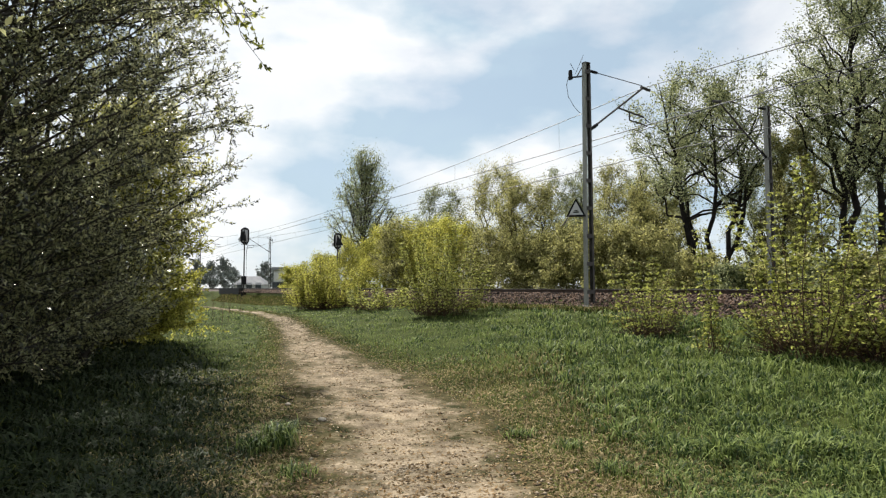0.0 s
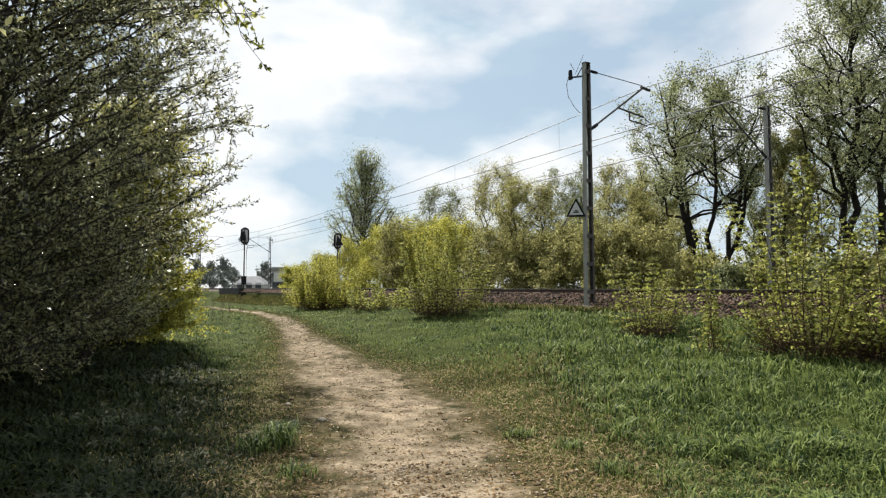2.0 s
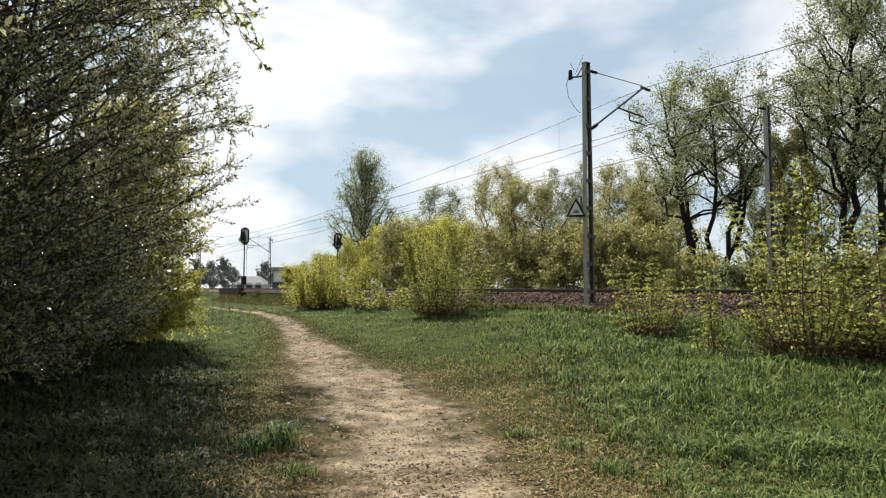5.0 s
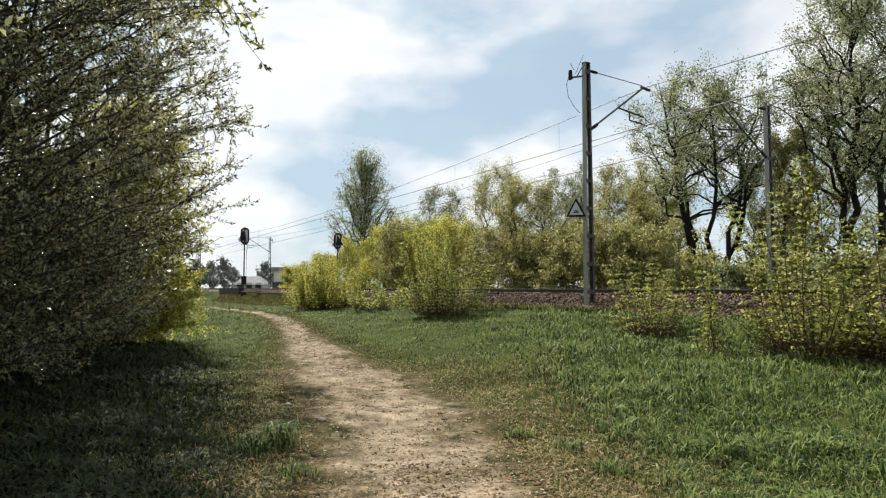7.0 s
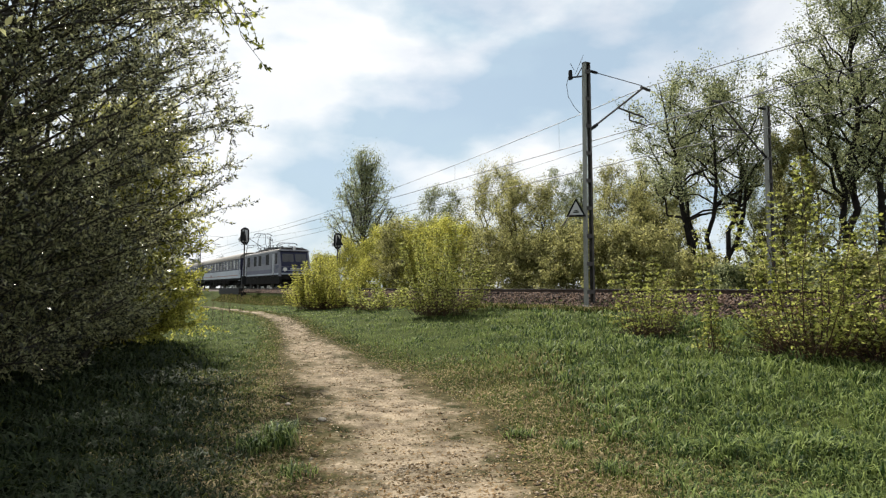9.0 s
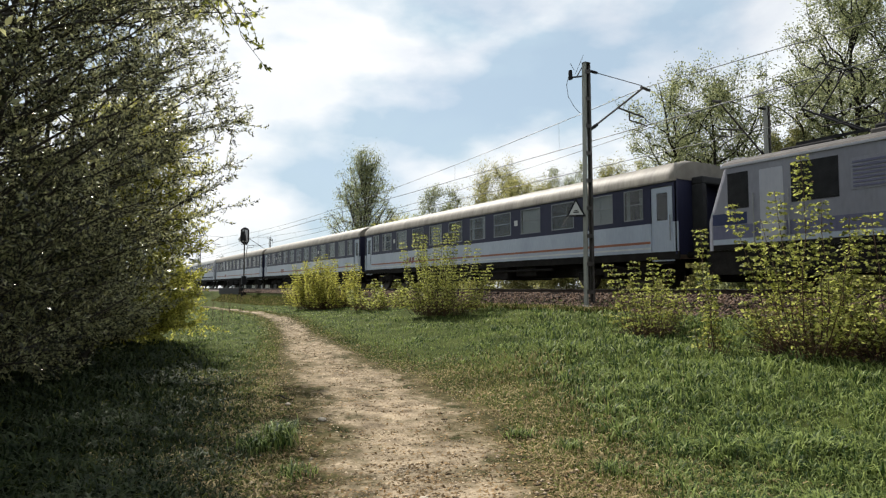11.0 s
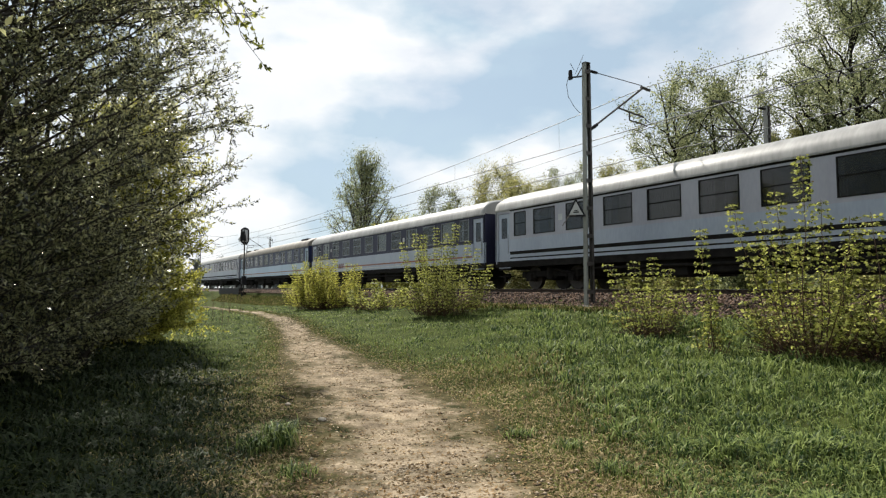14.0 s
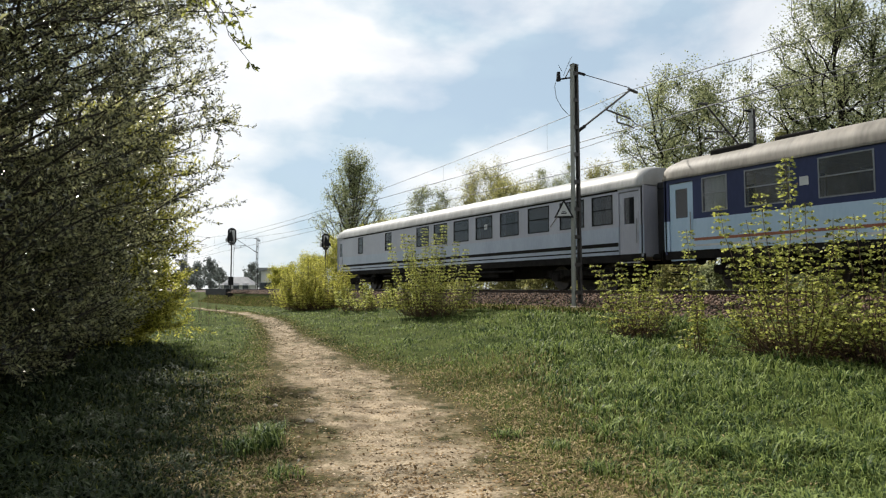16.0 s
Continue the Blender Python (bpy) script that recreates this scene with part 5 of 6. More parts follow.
def window_meshes(w, h, bar):
    bm = bmesh.new()
    t = 0.032
    for x0, x1, z0, z1 in ((-w / 2, w / 2, 0, t), (-w / 2, w / 2, h - t, h), (-w / 2, -w / 2 + t, t, h - t), (w / 2 - t, w / 2, t, h - t)):
        box(bm, x0, x1, -0.012, 0.03, z0, z1)
    box(bm, -w / 2 + t, w / 2 - t, -0.006, 0.03, h * bar - 0.016, h * bar + 0.016)
    frame_me = bpy.data.meshes.new("window_frame")
    bm.to_mesh(frame_me)
    bm.free()
    bm = box(bmesh.new(), -w / 2 + 0.03, w / 2 - 0.03, 0.010, 0.018, 0.03, h - 0.03)
    pane_me = bpy.data.meshes.new("pane")
    bm.to_mesh(pane_me)
    bm.free()
    curtains = []
    for share in (0.2, 0.34, 0.48):
        bm = bmesh.new()
        n = 16
        for side in (-1, 1):
            prev = None
            for i in range(n + 1):
                x = side * (w / 2 - 0.04 - w * share * i / n)
                y = 0.075 + 0.015 * math.sin(i * 2.2)
                pair = (bm.verts.new((x, y, 0.03)), bm.verts.new((x, y, h - 0.03)))
                if prev:
                    bm.faces.new((prev[0], pair[0], pair[1], prev[1]))
                prev = pair
        me = bpy.data.meshes.new("curtain")
        bm.to_mesh(me)
        bm.free()
        me.materials.append(M_curtain)
        curtains.append(me)
    return frame_me, pane_me, curtains


def roof_part(length, material, parent, top):
    """Barrel roof with a small rain gutter."""
    n = 16
    xs = [-length / 2, -length / 2 + 0.35, length / 2 - 0.35, length / 2]
    bm = bmesh.new()
    rows = []
    for x in xs:
        d = 0.10 if abs(x) > length / 2 - 0.01 else 0.0
        row = []
        for i in range(n + 1):
            a = math.pi * i / n
            yy = -(HALF + 0.02) * math.copysign(abs(math.cos(a)) ** 0.72, math.cos(a))
            zz = GUTTER + (top - GUTTER - d) * math.sin(a) ** 0.9
            row.append(bm.verts.new((x, yy, zz)))
        rows.append(row)
    for a, b in zip(rows[:-1], rows[1:]):
        for i in range(n):
            f = bm.faces.new((a[i], b[i], b[i + 1], a[i + 1]))
            f.smooth = True
    bm.faces.new(rows[0])
    bm.faces.new(list(reversed(rows[-1])))
    bmesh.ops.recalc_face_normals(bm, faces=bm.faces)
    roof = part("roof", bm, material, parent)
    for s in (-1, 1):
        part("gutter", box(bmesh.new(), -length / 2, length / 2, s * (HALF + 0.03) - 0.02, s * (HALF + 0.03) + 0.02, GUTTER - 0.05, GUTTER + 0.01), material, roof)
    return roof


def bogie(parent, x, wheel_gap=2.5, radius=0.46):
    b = put("bogie", None, parent, at=pose(x, 0, 0))
    bm = bmesh.new()
    for s in (-1, 1):
        box(bm, -wheel_gap / 2 - 0.55, wheel_gap / 2 + 0.55, s * 1.0 - 0.07, s * 1.0 + 0.07, 0.50, 0.74, 0.02)
        for wx in (-wheel_gap / 2, wheel_gap / 2):
            box(bm, wx - 0.16, wx + 0.16, s * 1.08 - 0.10, s * 1.08 + 0.10, 0.32, 0.62, 0.03)
            rod(bm, (wx - 0.30, s * 1.05, 0.45), (wx - 0.30, s * 1.05, 0.72), 0.085, sides=10)
            rod(bm, (wx + 0.30, s * 1.05, 0.45), (wx + 0.30, s * 1.05, 0.72), 0.085, sides=10)
        rod(bm, (0, s * 1.08, 0.40), (0, s * 1.08, 0.90), 0.14, sides=10)
        rod(bm, (0.2, s * 1.16, 0.8), (1.3, s * 1.16, 0.62), 0.04)
    box(bm, -0.3, 0.3, -1.0, 1.0, 0.45, 0.85)
    me = bpy.data.meshes.new("bogie_frame")
    bm.to_mesh(me)
    bm.free()
    me.materials.append(M_under)
    b.data = None
    put("bogie_frame", me, b)
    for wx in (-wheel_gap / 2, wheel_gap / 2):
        bm = bmesh.new()
        for s in (-1, 1):
            rod(bm, (wx, s * 0.70, radius), (wx, s * 0.82, radius), radius, sides=28)
            rod(bm, (wx, s * 0.68, radius), (wx, s * 0.70, radius), radius + 0.03, sides=28)
            rod(bm, (wx, s * 0.82, radius), (wx, s * 0.86, radius), 0.16, sides=14)
        rod(bm, (wx, -0.7, radius), (wx, 0.7, radius), 0.08)
        part("wheelset", bm, M_wheel, b, "worn steel wheels on an axle")
    return b


def coach(label, length, band, lower, roof_mat, stripe, door_mat, top=4.10, pale=False, rng_seed=1, mark=None, end_patch=False, windows=10, frames=None, clear=True, places=None):
    rng = random.Random(rng_seed)
    c = thing("passenger_coach", Matrix(), label, "railway coach", "coaches of the train")
    body = length - GAP
    e = body / 2
    # openings in the sides
    holes = []
    wins = []
    first, last = -e + 3.25, e - 3.25
    w_w, w_z0, w_z1 = (1.24, 2.24, 3.24) if not pale else (1.30, 2.20, 3.20)
    for i in range(windows):
        x = first + (last - first) * i / (windows - 1)
        wins.append((x, w_w))
    for x in (-e + 1.72, e - 1.72):
        wins.append((x, 0.80))
    wins = places or wins
    for x, w in wins:
        holes.append((x - w / 2, x + w / 2, w_z0, w_z1))
    doors = [(-e + 0.18, -e + 1.02), (e - 1.02, e - 0.18)]
    for a, b in doors:
        holes.append((a, b, 0.0, 3.22))
    meshes = {w: window_meshes(w, w_z1 - w_z0, 0.52) for w in {w for _, w in wins}}
    for ms in meshes.values():
        ms[0].materials.append(frames or M_frame)
        ms[1].materials.append(M_glass if clear else M_glass_dark)
    for s in (-1, 1):
        y = s * HALF
        part("side_wall", wall_grid(body, holes, BELT, GUTTER, y, -s), band, c)
        part("side_panel", wall_grid(body, holes, BODY_LOW, BELT, y, -s), lower, c)
        turn = 0 if s < 0 else 180
        for k, (x, w) in enumerate(wins):
            win = put("window", meshes[w][0], c, at=pose(x, y, w_z0, 0, 0, turn))
            put("pane", meshes[w][1], win)
            if rng.random() < 0.7:
                put("curtain", meshes[w][2][rng.choice((0, 1, 1, 2, 2))], win)
        for a, b in doors:
            d = part("door", wall_grid(b - a - 0.02, [(-0.21, 0.21, 2.15, 3.02)], 0.88, 3.20, 0, 1), door_mat, c, "", pose((a + b) / 2, y + s * -0.035, 0, 0, 0, turn))
            part("pane", box(bmesh.new(), -0.21, 0.21, 0.015, 0.025, 2.15, 3.02), M_glass_dark, d)
            part("handle", rod(bmesh.new(), (0.33, -0.05, 1.5), (0.33, -0.05, 2.3), 0.016), M_frame, d)
            part("door_step", box(bmesh.new(), -0.38, 0.38, -0.02, 0.28, 0.52, 0.56), M_under, d)
            part("door_step", box(bmesh.new(), -0.38, 0.38, -0.02, 0.28, 0.80, 0.84), M_under, d)
        for z0, z1, material in stripe:
            for a, b in ((doors[0][1] + 0.02, doors[1][0] - 0.02),):
                part("stripe", box(bmesh.new(), a, b, y + s * 0.001, y + s * 0.004, z0, z1), material, c)
        part("sole_bar", box(bmesh.new(), -e, e, y - s * 0.10, y - s * 0.02, 0.92, BODY_LOW), M_under, c)
        if mark:
            bm = bmesh.new()
            for k in range(3):
                x0 = -6.2 + 0.33 * k
                vs = [bm.verts.new((x0 + dx, y + s * 0.006, z)) for dx, z in ((0, 1.38), (0.22, 1.38), (0.36, 1.72), (0.14, 1.72))]
                bm.faces.new(vs)
            ex = bmesh.ops.extrude_face_region(bm, geom=bm.faces[:])
            bmesh.ops.translate(bm, vec=(0, -s * 0.004, 0), verts=[g for g in ex["geom"] if isinstance(g, bmesh.types.BMVert)])
            bmesh.ops.recalc_face_normals(bm, faces=bm.faces)
            part("emblem", bm, mark, c, "slanted painted bars")
        for k in range(2):
            x = first + (last - first) * (k * 6 + 0.5) / 9
            part("notice_plate", box(bmesh.new(), x - 0.11, x + 0.11, y + s * 0.001, y + s * 0.005, 2.62, 2.84), M_white, c)
    # ends, floor, partitions
    for s in (-1, 1):
        bm = bmesh.new()
        box(bm, s * (e - 0.06) - 0.03, s * (e - 0.06) + 0.03, -HALF, HALF, BODY_LOW - 0.1, GUTTER)
        part("end_wall", bm, band, c)
        bm = bmesh.new()
        x0, x1 = sorted((s * (e - 0.02), s * (e + GAP / 2 - 0.01)))
        for y0, y1, z0, z1 in ((-0.72, -0.52, 1.05, 3.25), (0.52, 0.72, 1.05, 3.25), (-0.72, 0.72, 3.25, 3.48)):
            box(bm, x0, x1, y0, y1, z0, z1, 0.04)
        part("gangway", bm, M_rubber, c, "black rubber gangway")
        for yy in (-0.87, 0.87):
            bm = rod(bmesh.new(), (s * (e - 0.05), yy, 1.06), (s * (e + GAP / 2 - 0.03), yy, 1.06), 0.10)
            rod(bm, (s * (e + GAP / 2 - 0.05), yy, 1.06), (s * (e + GAP / 2 - 0.01), yy, 1.06), 0.23, sides=14)
            part("buffer", bm, M_under, c)
    part("floor", box(bmesh.new(), -e + 0.1, e - 0.1, -HALF + 0.06, HALF - 0.06, 1.06, 1.22), M_inside, c)
    bm = bmesh.new()
    for i in range(windows + 1):
        x = first + (last - first) * (i - 0.5) / (windows - 1)
        box(bm, x - 0.03, x + 0.03, -0.35, HALF - 0.08, 1.22, GUTTER)
        box(bm, x - 0.5, x + 0.5, -0.30, HALF - 0.1, 1.22, 1.68)
        box(bm, x - 0.16, x + 0.16, -0.30, HALF - 0.1, 1.68, 2.45)
    part("compartment_fittings", bm, M_inside, c)
    part("ceiling_lining", box(bmesh.new(), -e + 0.1, e - 0.1, -HALF + 0.06, HALF - 0.06, GUTTER - 0.04, GUTTER - 0.01), M_inside, c)
    roof = roof_part(body, roof_mat, c, top)
    if end_patch:
        for s in (-1, 1):
            bm = bmesh.new()
            box(bm, s * (e - 2.0) - 0.6, s * (e - 2.0) + 0.6, -1.12, -0.72, top - 0.27, top - 0.02, 0.05)
            box(bm, s * (e - 3.6) - 0.5, s * (e - 3.6) + 0.5, -0.75, -0.35, top - 0.12, top + 0.06, 0.05)
            part("roof_vent", bm, M_under, roof, "dark roof ventilator")
    # underfloor boxes
    for x0, x1, z0 in ((-4.6, -2.2, 0.42), (-1.6, 0.4, 0.5), (1.0, 3.0, 0.4), (3.6, 4.9, 0.52)):
        part("underfloor_box", box(bmesh.new(), x0, x1, -1.25, 1.25, z0, 0.95, 0.04), M_under, c)
    part("centre_sill", box(bmesh.new(), -e + 1.2, e - 1.2, -0.45, 0.45, 0.46, 1.02, 0.03), M_under, c)
    part("brake_pipe", rod(bmesh.new(), (-6, -1.3, 0.75), (6, -1.3, 0.75), 0.05), M_under, c)
    for x in (-e + 3.2, e - 3.2):
        bogie(c, x)
    return c


ORANGE = ((1.44, 1.52, M_orange), (1.27, 1.33, M_white))
DARK = ((1.44, 1.57, M_under), (1.27, 1.32, M_under), (3.27, 3.34, M_under))


def locomotive():
    l = thing("electric_locomotive", Matrix(), "old grey and blue electric locomotive with a raised pantograph", "locomotive")
    n = 7.3
    # side outline with raked ends
    prof = [(-n, 1.10), (n, 1.10), (n, 1.95), (n - 0.55, 3.45), (-n + 0.55, 3.45), (-n, 1.95)]
    bm = bmesh.new()
    left = [bm.verts.new((x, -1.47, z)) for x, z in prof]
    right = [bm.verts.new((x, 1.47, z)) for x, z in prof]
    bm.faces.new(left)
    bm.faces.new(list(reversed(right)))
    for i in range(6):
        j = (i + 1) % 6
        bm.faces.new((left[j], left[i], right[i], right[j]))
    bmesh.ops.recalc_face_normals(bm, faces=bm.faces)
    ends = [e for e in bm.edges if abs(e.verts[0].co.y - e.verts[1].co.y) < 0.01 and min(abs(v.co.x) for v in e.verts) > 6.5 and abs(e.verts[0].co.x - e.verts[1].co.x) < 1]
    bmesh.ops.bevel(bm, geom=ends, offset=0.16, segments=3, affect="EDGES", profile=0.5)
    body = part("body", bm, M_loco, l)
    for s in (-1, 1):
        # blue front panel
        for z0, z1, material in ((1.42, 1.94, M_blue), (1.26, 1.40, M_pale), (1.10, 1.25, M_under)):
            part("front_panel", box(bmesh.new(), *sorted((s * (n + 0.005), s * (n + 0.02))), -1.26, 1.26, z0, z1), material, l)
        slope = 0.55 / 1.5
        bm = bmesh.new()
        vs = [bm.verts.new((s * (n + 0.015 - slope * (z - 1.95)), y, z)) for y, z in ((-1.26, 1.98), (1.26, 1.98), (1.26, 3.40), (-1.26, 3.40))]
        bm.faces.new(vs)
        ex = bmesh.ops.extrude_face_region(bm, geom=bm.faces[:])
        bmesh.ops.translate(bm, vec=(-s * 0.012, 0, 0), verts=[g for g in ex["geom"] if isinstance(g, bmesh.types.BMVert)])
        bmesh.ops.recalc_face_normals(bm, faces=bm.faces)
        part("front_panel", bm, M_navy, l, "deep navy raked cab front")
        for y0, y1 in ((-1.12, -0.08), (0.08, 1.12)):
            bm = bmesh.new()
            vs = [bm.verts.new((s * (n + 0.030 - slope * (z - 1.95)), y, z)) for y, z in ((y0, 2.42), (y1, 2.42), (y1, 3.16), (y0, 3.16))]
            bm.faces.new(vs)
            ex = bmesh.ops.extrude_face_region(bm, geom=bm.faces[:])
            bmesh.ops.translate(bm, vec=(-s * 0.012, 0, 0), verts=[g for g in ex["geom"] if isinstance(g, bmesh.types.BMVert)])
            bmesh.ops.recalc_face_normals(bm, faces=bm.faces)
            part("windscreen", bm, M_glass_loco, l)
        for y in (-0.95, 0.95):
            hl = part("headlight", rod(bmesh.new(), (s * (n - 0.02), y, 1.72), (s * (n + 0.09), y, 1.72), 0.2, sides=18), M_frame, l)
            part("lens", rod(bmesh.new(), (s * (n + 0.09), y, 1.72), (s * (n + 0.10), y, 1.72), 0.175, sides=18), M_lamp, hl)
        part("lamp_surround", box(bmesh.new(), *sorted((s * (n + 0.02), s * (n + 0.032))), -1.2, 1.2, 1.60, 1.66, 0.004), M_pale, l, "pale moulding between the headlights")
        part("number_panel", box(bmesh.new(), *sorted((s * (n + 0.021), s * (n + 0.030))), -0.45, 0.45, 1.72, 1.84), M_white, l, "pale plate with plain bars")
        for y0 in (-0.6, 0.6):
            part("wiper", rod(bmesh.new(), (s * (n - 0.12), y0, 2.40), (s * (n - 0.30), y0 + 0.18, 2.95), 0.014), M_black, l)
        top_lamp = part("headlight", rod(bmesh.new(), (s * (n - 0.72), 0, 3.66), (s * (n - 0.40), 0, 3.66), 0.17, sides=18), M_loco, l)
        part("lens", rod(bmesh.new(), (s * (n - 0.40), 0, 3.66), (s * (n - 0.39), 0, 3.66), 0.14, sides=18), M_lamp, top_lamp)
        for y0 in (-0.75, 0.75):
            part("horn", rod(bmesh.new(), (s * (n - 0.85), y0, 3.72), (s * (n - 0.45), y0, 3.74), 0.03, 0.08, sides=12), M_frame, l)
        part("coupling_hook", rod(bmesh.new(), (s * (n + 0.1), 0, 0.98), (s * (n + 0.36), 0, 0.94), 0.06), M_under, l)
        part("buffer_beam", box(bmesh.new(), *sorted((s * (n - 0.1), s * (n + 0.12))), -1.35, 1.35, 0.80, 1.12, 0.02), M_under, l)
        for y in (-0.87, 0.87):
            bm = rod(bmesh.new(), (s * (n + 0.1), y, 1.02), (s * (n + 0.42), y, 1.02), 0.10)
            rod(bm, (s * (n + 0.40), y, 1.02), (s * (n + 0.45), y, 1.02), 0.24, sides=16)
            part("buffer", bm, M_under, l)
        part("snow_guard", box(bmesh.new(), *sorted((s * (n - 0.2), s * (n + 0.05))), -1.2, 1.2, 0.22, 0.60, 0.02), M_under, l)
        part("cab_roof_edge", box(bmesh.new(), *sorted((s * (n - 0.62), s * (n - 0.40))), -1.40, 1.40, 3.42, 3.56, 0.05), M_grey, l)
        # side windows, doors
        y = s * 1.47
        turn = 0 if s < 0 else 180
        for x, w in ((6.3, 0.52), (3.25, 1.05), (0.45, 0.95), (-1.45, 0.95), (-4.25, 1.05), (-6.3, 0.52)):
            win = part("window", box(bmesh.new(), -w / 2 - 0.05, w / 2 + 0.05, -0.012, 0.012, -0.05, 0.95, 0.005), M_black, l, "", pose(x, y, 2.28, 0, 0, turn))
            part("pane", box(bmesh.new(), -w / 2, w / 2, -0.018, -0.010, 0.0, 0.90), M_black, win)
        for x in (5.35, -5.35):
            d = part("cab_door", box(bmesh.new(), -0.32, 0.32, -0.012, 0.012, 1.25, 3.2, 0.005), M_grey, l, "", pose(x, y, 0, 0, 0, turn))
            part("handle", rod(bmesh.new(), (0.38, -0.06, 1.3), (0.38, -0.06, 2.4), 0.016), M_frame, d)
        part("waist_stripe", box(bmesh.new(), -n + 0.2, n - 0.2, y + s * 0.001, y + s * 0.006, 1.26, 1.40), M_pale, l)
        part("skirt_band", box(bmesh.new(), -n + 0.2, n - 0.2, y + s * 0.001, y + s * 0.006, 1.10, 1.25), M_under, l)
        part("blue_band", box(bmesh.new(), -n + 0.2, n - 0.2, y + s * 0.001, y + s * 0.006, 1.41, 1.78), M_violet, l, "blue-violet band along the side")
        for x0, x1 in ((n - 1.25, n - 0.2), (-n + 0.2, -n + 1.25)):
            part("cab_flank", box(bmesh.new(), x0, x1, y + s * 0.001, y + s * 0.007, 1.80, 2.12), M_blue, l)
        for x in (-2.85, 1.85):
            g = part("louvre", box(bmesh.new(), -0.55, 0.55, -0.014, 0.012, 2.35, 3.10, 0.004), M_loco, l, "", pose(x, y, 0, 0, 0, turn))
            for k in range(7):
                part("slat", box(bmesh.new(), -0.5, 0.5, -0.03, -0.012, 2.40 + 0.095 * k, 2.45 + 0.095 * k), M_violet, g)
        for x in (4.87, 5.83, -4.87, -5.83):
            part("grab_rail", rod(bmesh.new(), (x, y + s * 0.06, 1.2), (x, y + s * 0.06, 2.6), 0.018), M_frame, l)
        part("rain_strip", box(bmesh.new(), -n + 0.5, n - 0.5, y - s * 0.01, y + s * 0.04, 3.40, 3.46), M_grey, l)
        part("side_sill", box(bmesh.new(), -n, n, y - s * 0.25, y - s * 0.04, 0.42, 1.10), M_under, l)
    # roof with equipment
    bm = bmesh.new()
    rows = []
    for x in (-n + 0.5, n - 0.5):
        rows.append([bm.verts.new((x, -1.45 * math.cos(math.pi * i / 12), 3.45 + 0.34 * math.sin(math.pi * i / 12))) for i in range(13)])
    for i in range(12):
        bm.faces.new((rows[0][i], rows[1][i], rows[1][i + 1], rows[0][i + 1]))
    bm.faces.new(rows[0])
    bm.faces.new(list(reversed(rows[1])))
    bmesh.ops.recalc_face_normals(bm, faces=bm.faces)
    part("roof", bm, M_steel_dark, l)
    bm = bmesh.new()
    box(bm, -3.2, 3.4, -0.75, 0.75, 3.72, 3.98, 0.05)
    box(bm, -1.2, 0.8, -0.55, 0.55, 3.98, 4.12, 0.04)
    box(bm, 4.0, 5.4, -0.6, 0.6, 3.7, 3.86, 0.04)
    box(bm, -5.6, -4.2, -0.6, 0.6, 3.7, 3.86, 0.04)
    for x in (-3.0, -1.5, 0.2, 1.8, 3.2):
        rod(bm, (x, -0.55, 3.95), (x, -0.55, 4.22), 0.05)
    rod(bm, (-4.5, -0.55, 4.22), (4.5, -0.55, 4.22), 0.018)
    part("roof_equipment", bm, M_black, l)
    for x in (-2.6, -1.0, 0.6, 2.2):
        part("roof_hatch", box(bmesh.new(), x - 0.55, x + 0.55, -1.05, -0.80, 3.62, 3.80, 0.03), M_steel_dark, l)
    for x in (-5.4, -3.4, 3.4, 5.4):
        bm = bmesh.new()
        for k in range(4):
            rod(bm, (x, 0.55, 3.72 + 0.07 * k), (x, 0.55, 3.76 + 0.07 * k), 0.085, 0.05, sides=12)
        part("insulator", bm, M_red, l, "dark red ribbed roof insulator")
    for base_x, up in ((-4.3, 5.88), (4.2, 4.32)):
        bm = bmesh.new()
        for y in (-0.5, 0.5):
            if up > 5:
                rod(bm, (base_x + 0.7, y, 3.95), (base_x - 0.75, y * 0.9, 4.85), 0.028)
                rod(bm, (base_x - 0.75, y * 0.9, 4.85), (base_x + 0.05, y * 0.5, up - 0.06), 0.020)
            else:
                rod(bm, (base_x + 0.8, y, 3.95), (base_x - 0.9, y * 0.9, 4.10), 0.028)
                rod(bm, (base_x - 0.9, y * 0.9, 4.10), (base_x + 0.6, y * 0.5, up - 0.04), 0.020)
            box(bm, base_x - 0.9, base_x + 0.9, y - 0.03, y + 0.03, 3.88, 3.95)
        hx = base_x + (0.05 if up > 5 else 0.6)
        for dx in (-0.12, 0.12):
            rod(bm, (hx + dx, -0.75, up - 0.03), (hx + dx, 0.75, up - 0.03), 0.022)
            for s in (-1, 1):
                rod(bm, (hx + dx, s * 0.75, up - 0.03), (hx + dx, s * 0.97, up - 0.22), 0.02)
        part("pantograph", bm, M_black, l, "black steel pantograph")
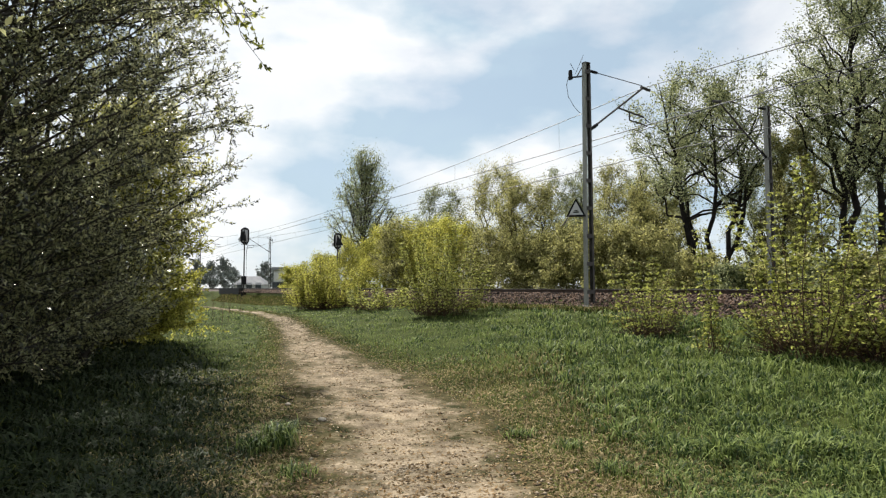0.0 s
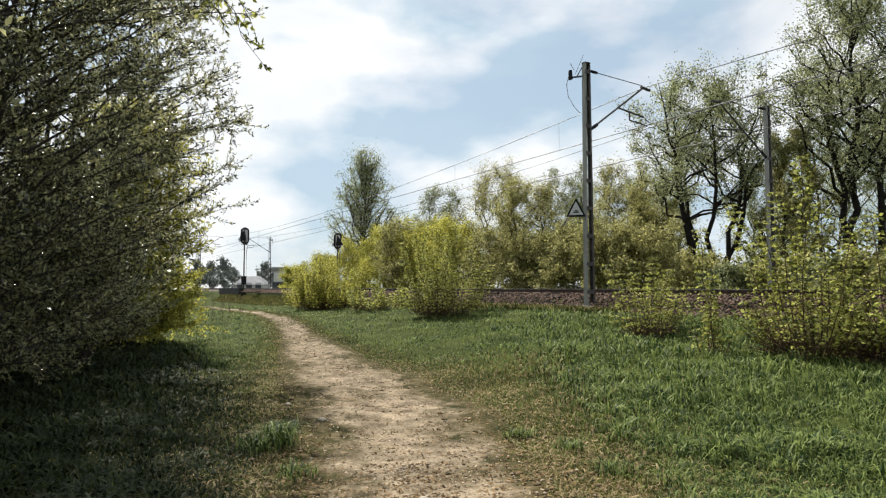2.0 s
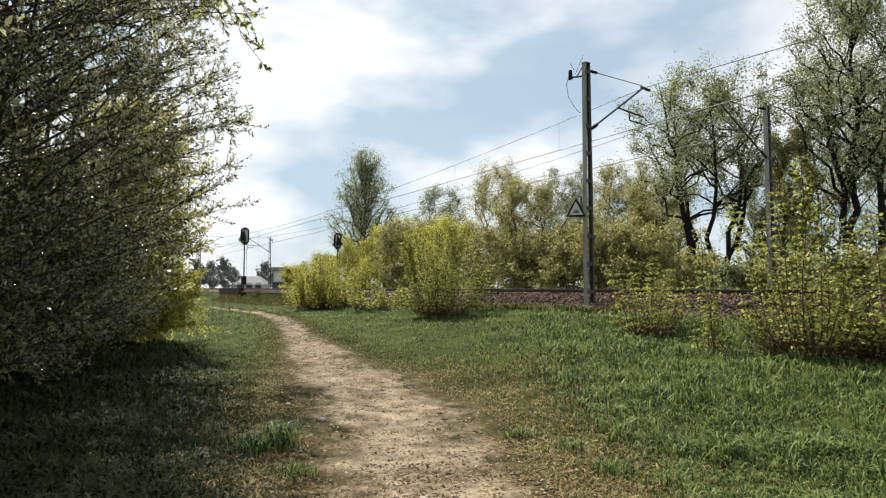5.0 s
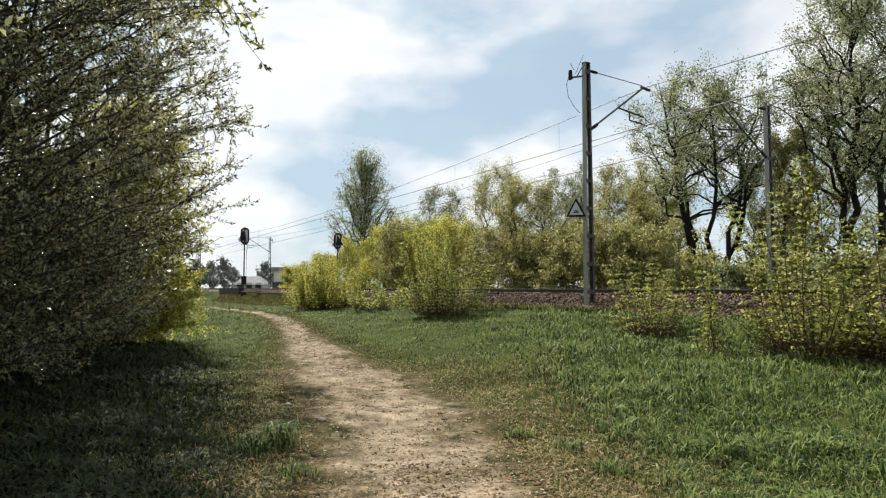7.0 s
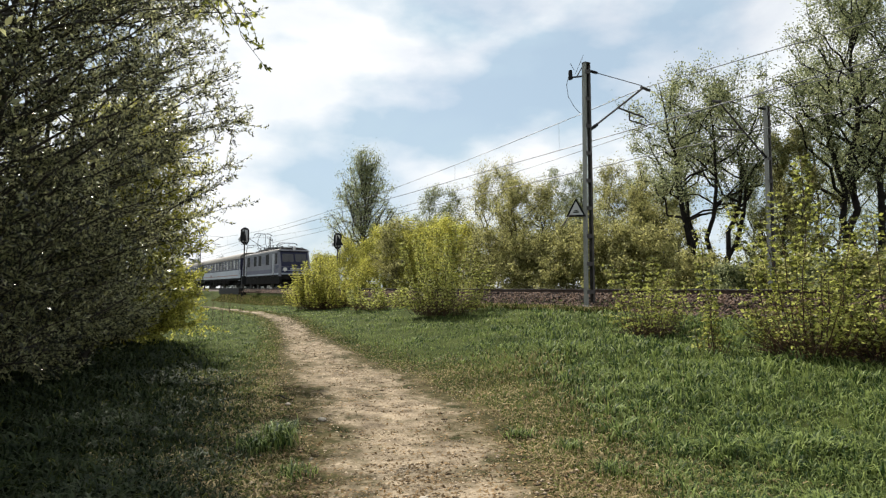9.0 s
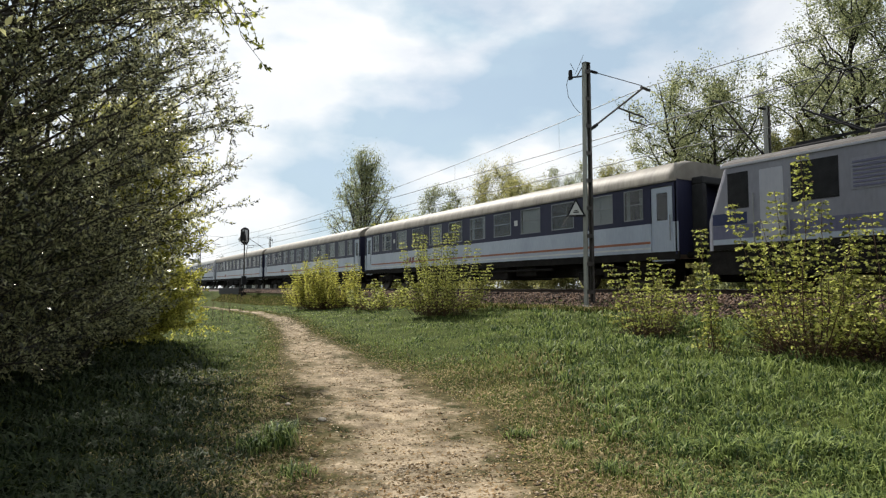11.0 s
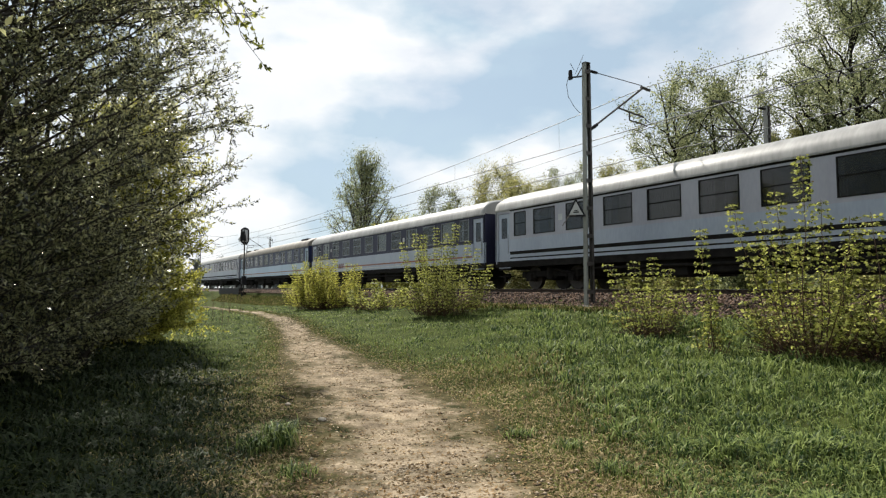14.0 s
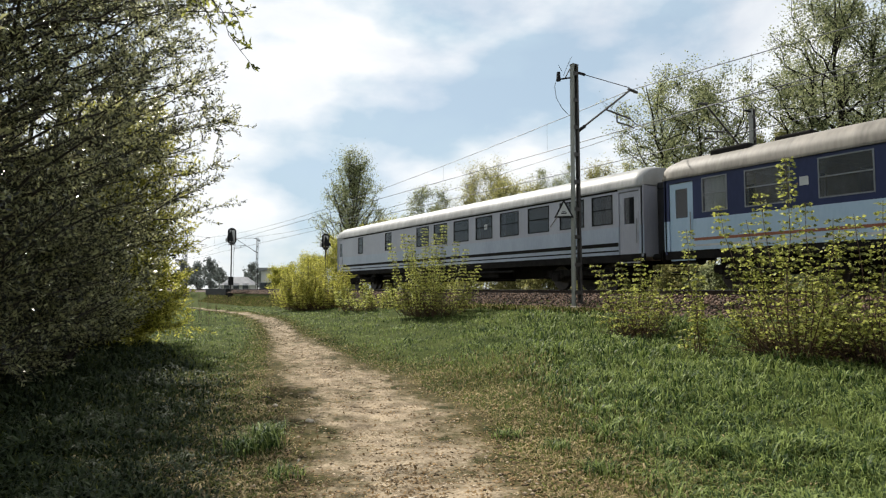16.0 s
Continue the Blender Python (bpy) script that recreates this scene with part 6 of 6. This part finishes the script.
    for x in (-4.3, 4.3):
        bogie(l, x, 3.05, 0.62)
    part("underfloor_box", box(bmesh.new(), -1.6, 1.6, -1.2, 1.2, 0.35, 0.85, 0.05), M_under, l)
    return l


loco = locomotive()
LEN = 24.55
train = [
    (coach("navy and pale blue coach with dusty beige roof and orange stripe", LEN, M_navy, M_pale, M_roof, ORANGE, M_pale, rng_seed=1, mark=M_red), LEN),
    (coach("navy and pale blue coach with dusty beige roof and pale doors", LEN, M_navy, M_pale, M_roof, ORANGE, M_pale, rng_seed=2, mark=M_red), LEN),
    (coach("navy and pale blue coach with beige roof and orange stripe", LEN, M_navy, M_pale, M_roof, ORANGE, M_pale, rng_seed=3, mark=M_red), LEN),
    (coach("pale grey coach with silver roof and dark waist stripe", LEN, M_grey, M_pale, M_roof_pale, DARK, M_pale, rng_seed=4, pale=True, frames=M_under, clear=False), LEN),
    (coach("navy and pale coach with silvery roof and orange stripe", LEN, M_navy, M_pale, M_roof_pale, ORANGE, M_pale, rng_seed=5, mark=M_red), LEN),
    (coach("blue and light blue coach with dirty beige roof and roof ventilators", LEN, M_blue, M_sky, M_roof, ORANGE, M_sky, rng_seed=6, end_patch=True), LEN),
    (coach("long pale grey last coach with silver roof and dark stripe", 26.4, M_grey, M_pale, M_roof_pale, DARK, M_grey, rng_seed=7, pale=True, windows=11, frames=M_under, clear=False,
           places=[(-9.0, 0.7), (-5.2, 0.8), (-1.3, 1.25), (0.45, 1.25), (2.28, 1.25), (4.1, 1.25), (5.9, 1.25), (7.73, 1.25), (9.57, 1.25), (11.05, 0.95)]), 26.4),
]


# ---- what moves ----
def coupling(t):
    """Where the gap behind the locomotive is at t seconds."""
    return -3.28 + 29.3 * (t - 11.3)


def motions():
    steps = [2.0 * i for i in range(9)]
    walk(loco, [(t, pose(coupling(t) + 7.95, TRACK, RAIL)) for t in steps])
    back = 0.0
    for c, length in train:
        walk(c, [(t, pose(coupling(t) - back - length / 2, TRACK, RAIL)) for t in steps])
        back += length


motions()
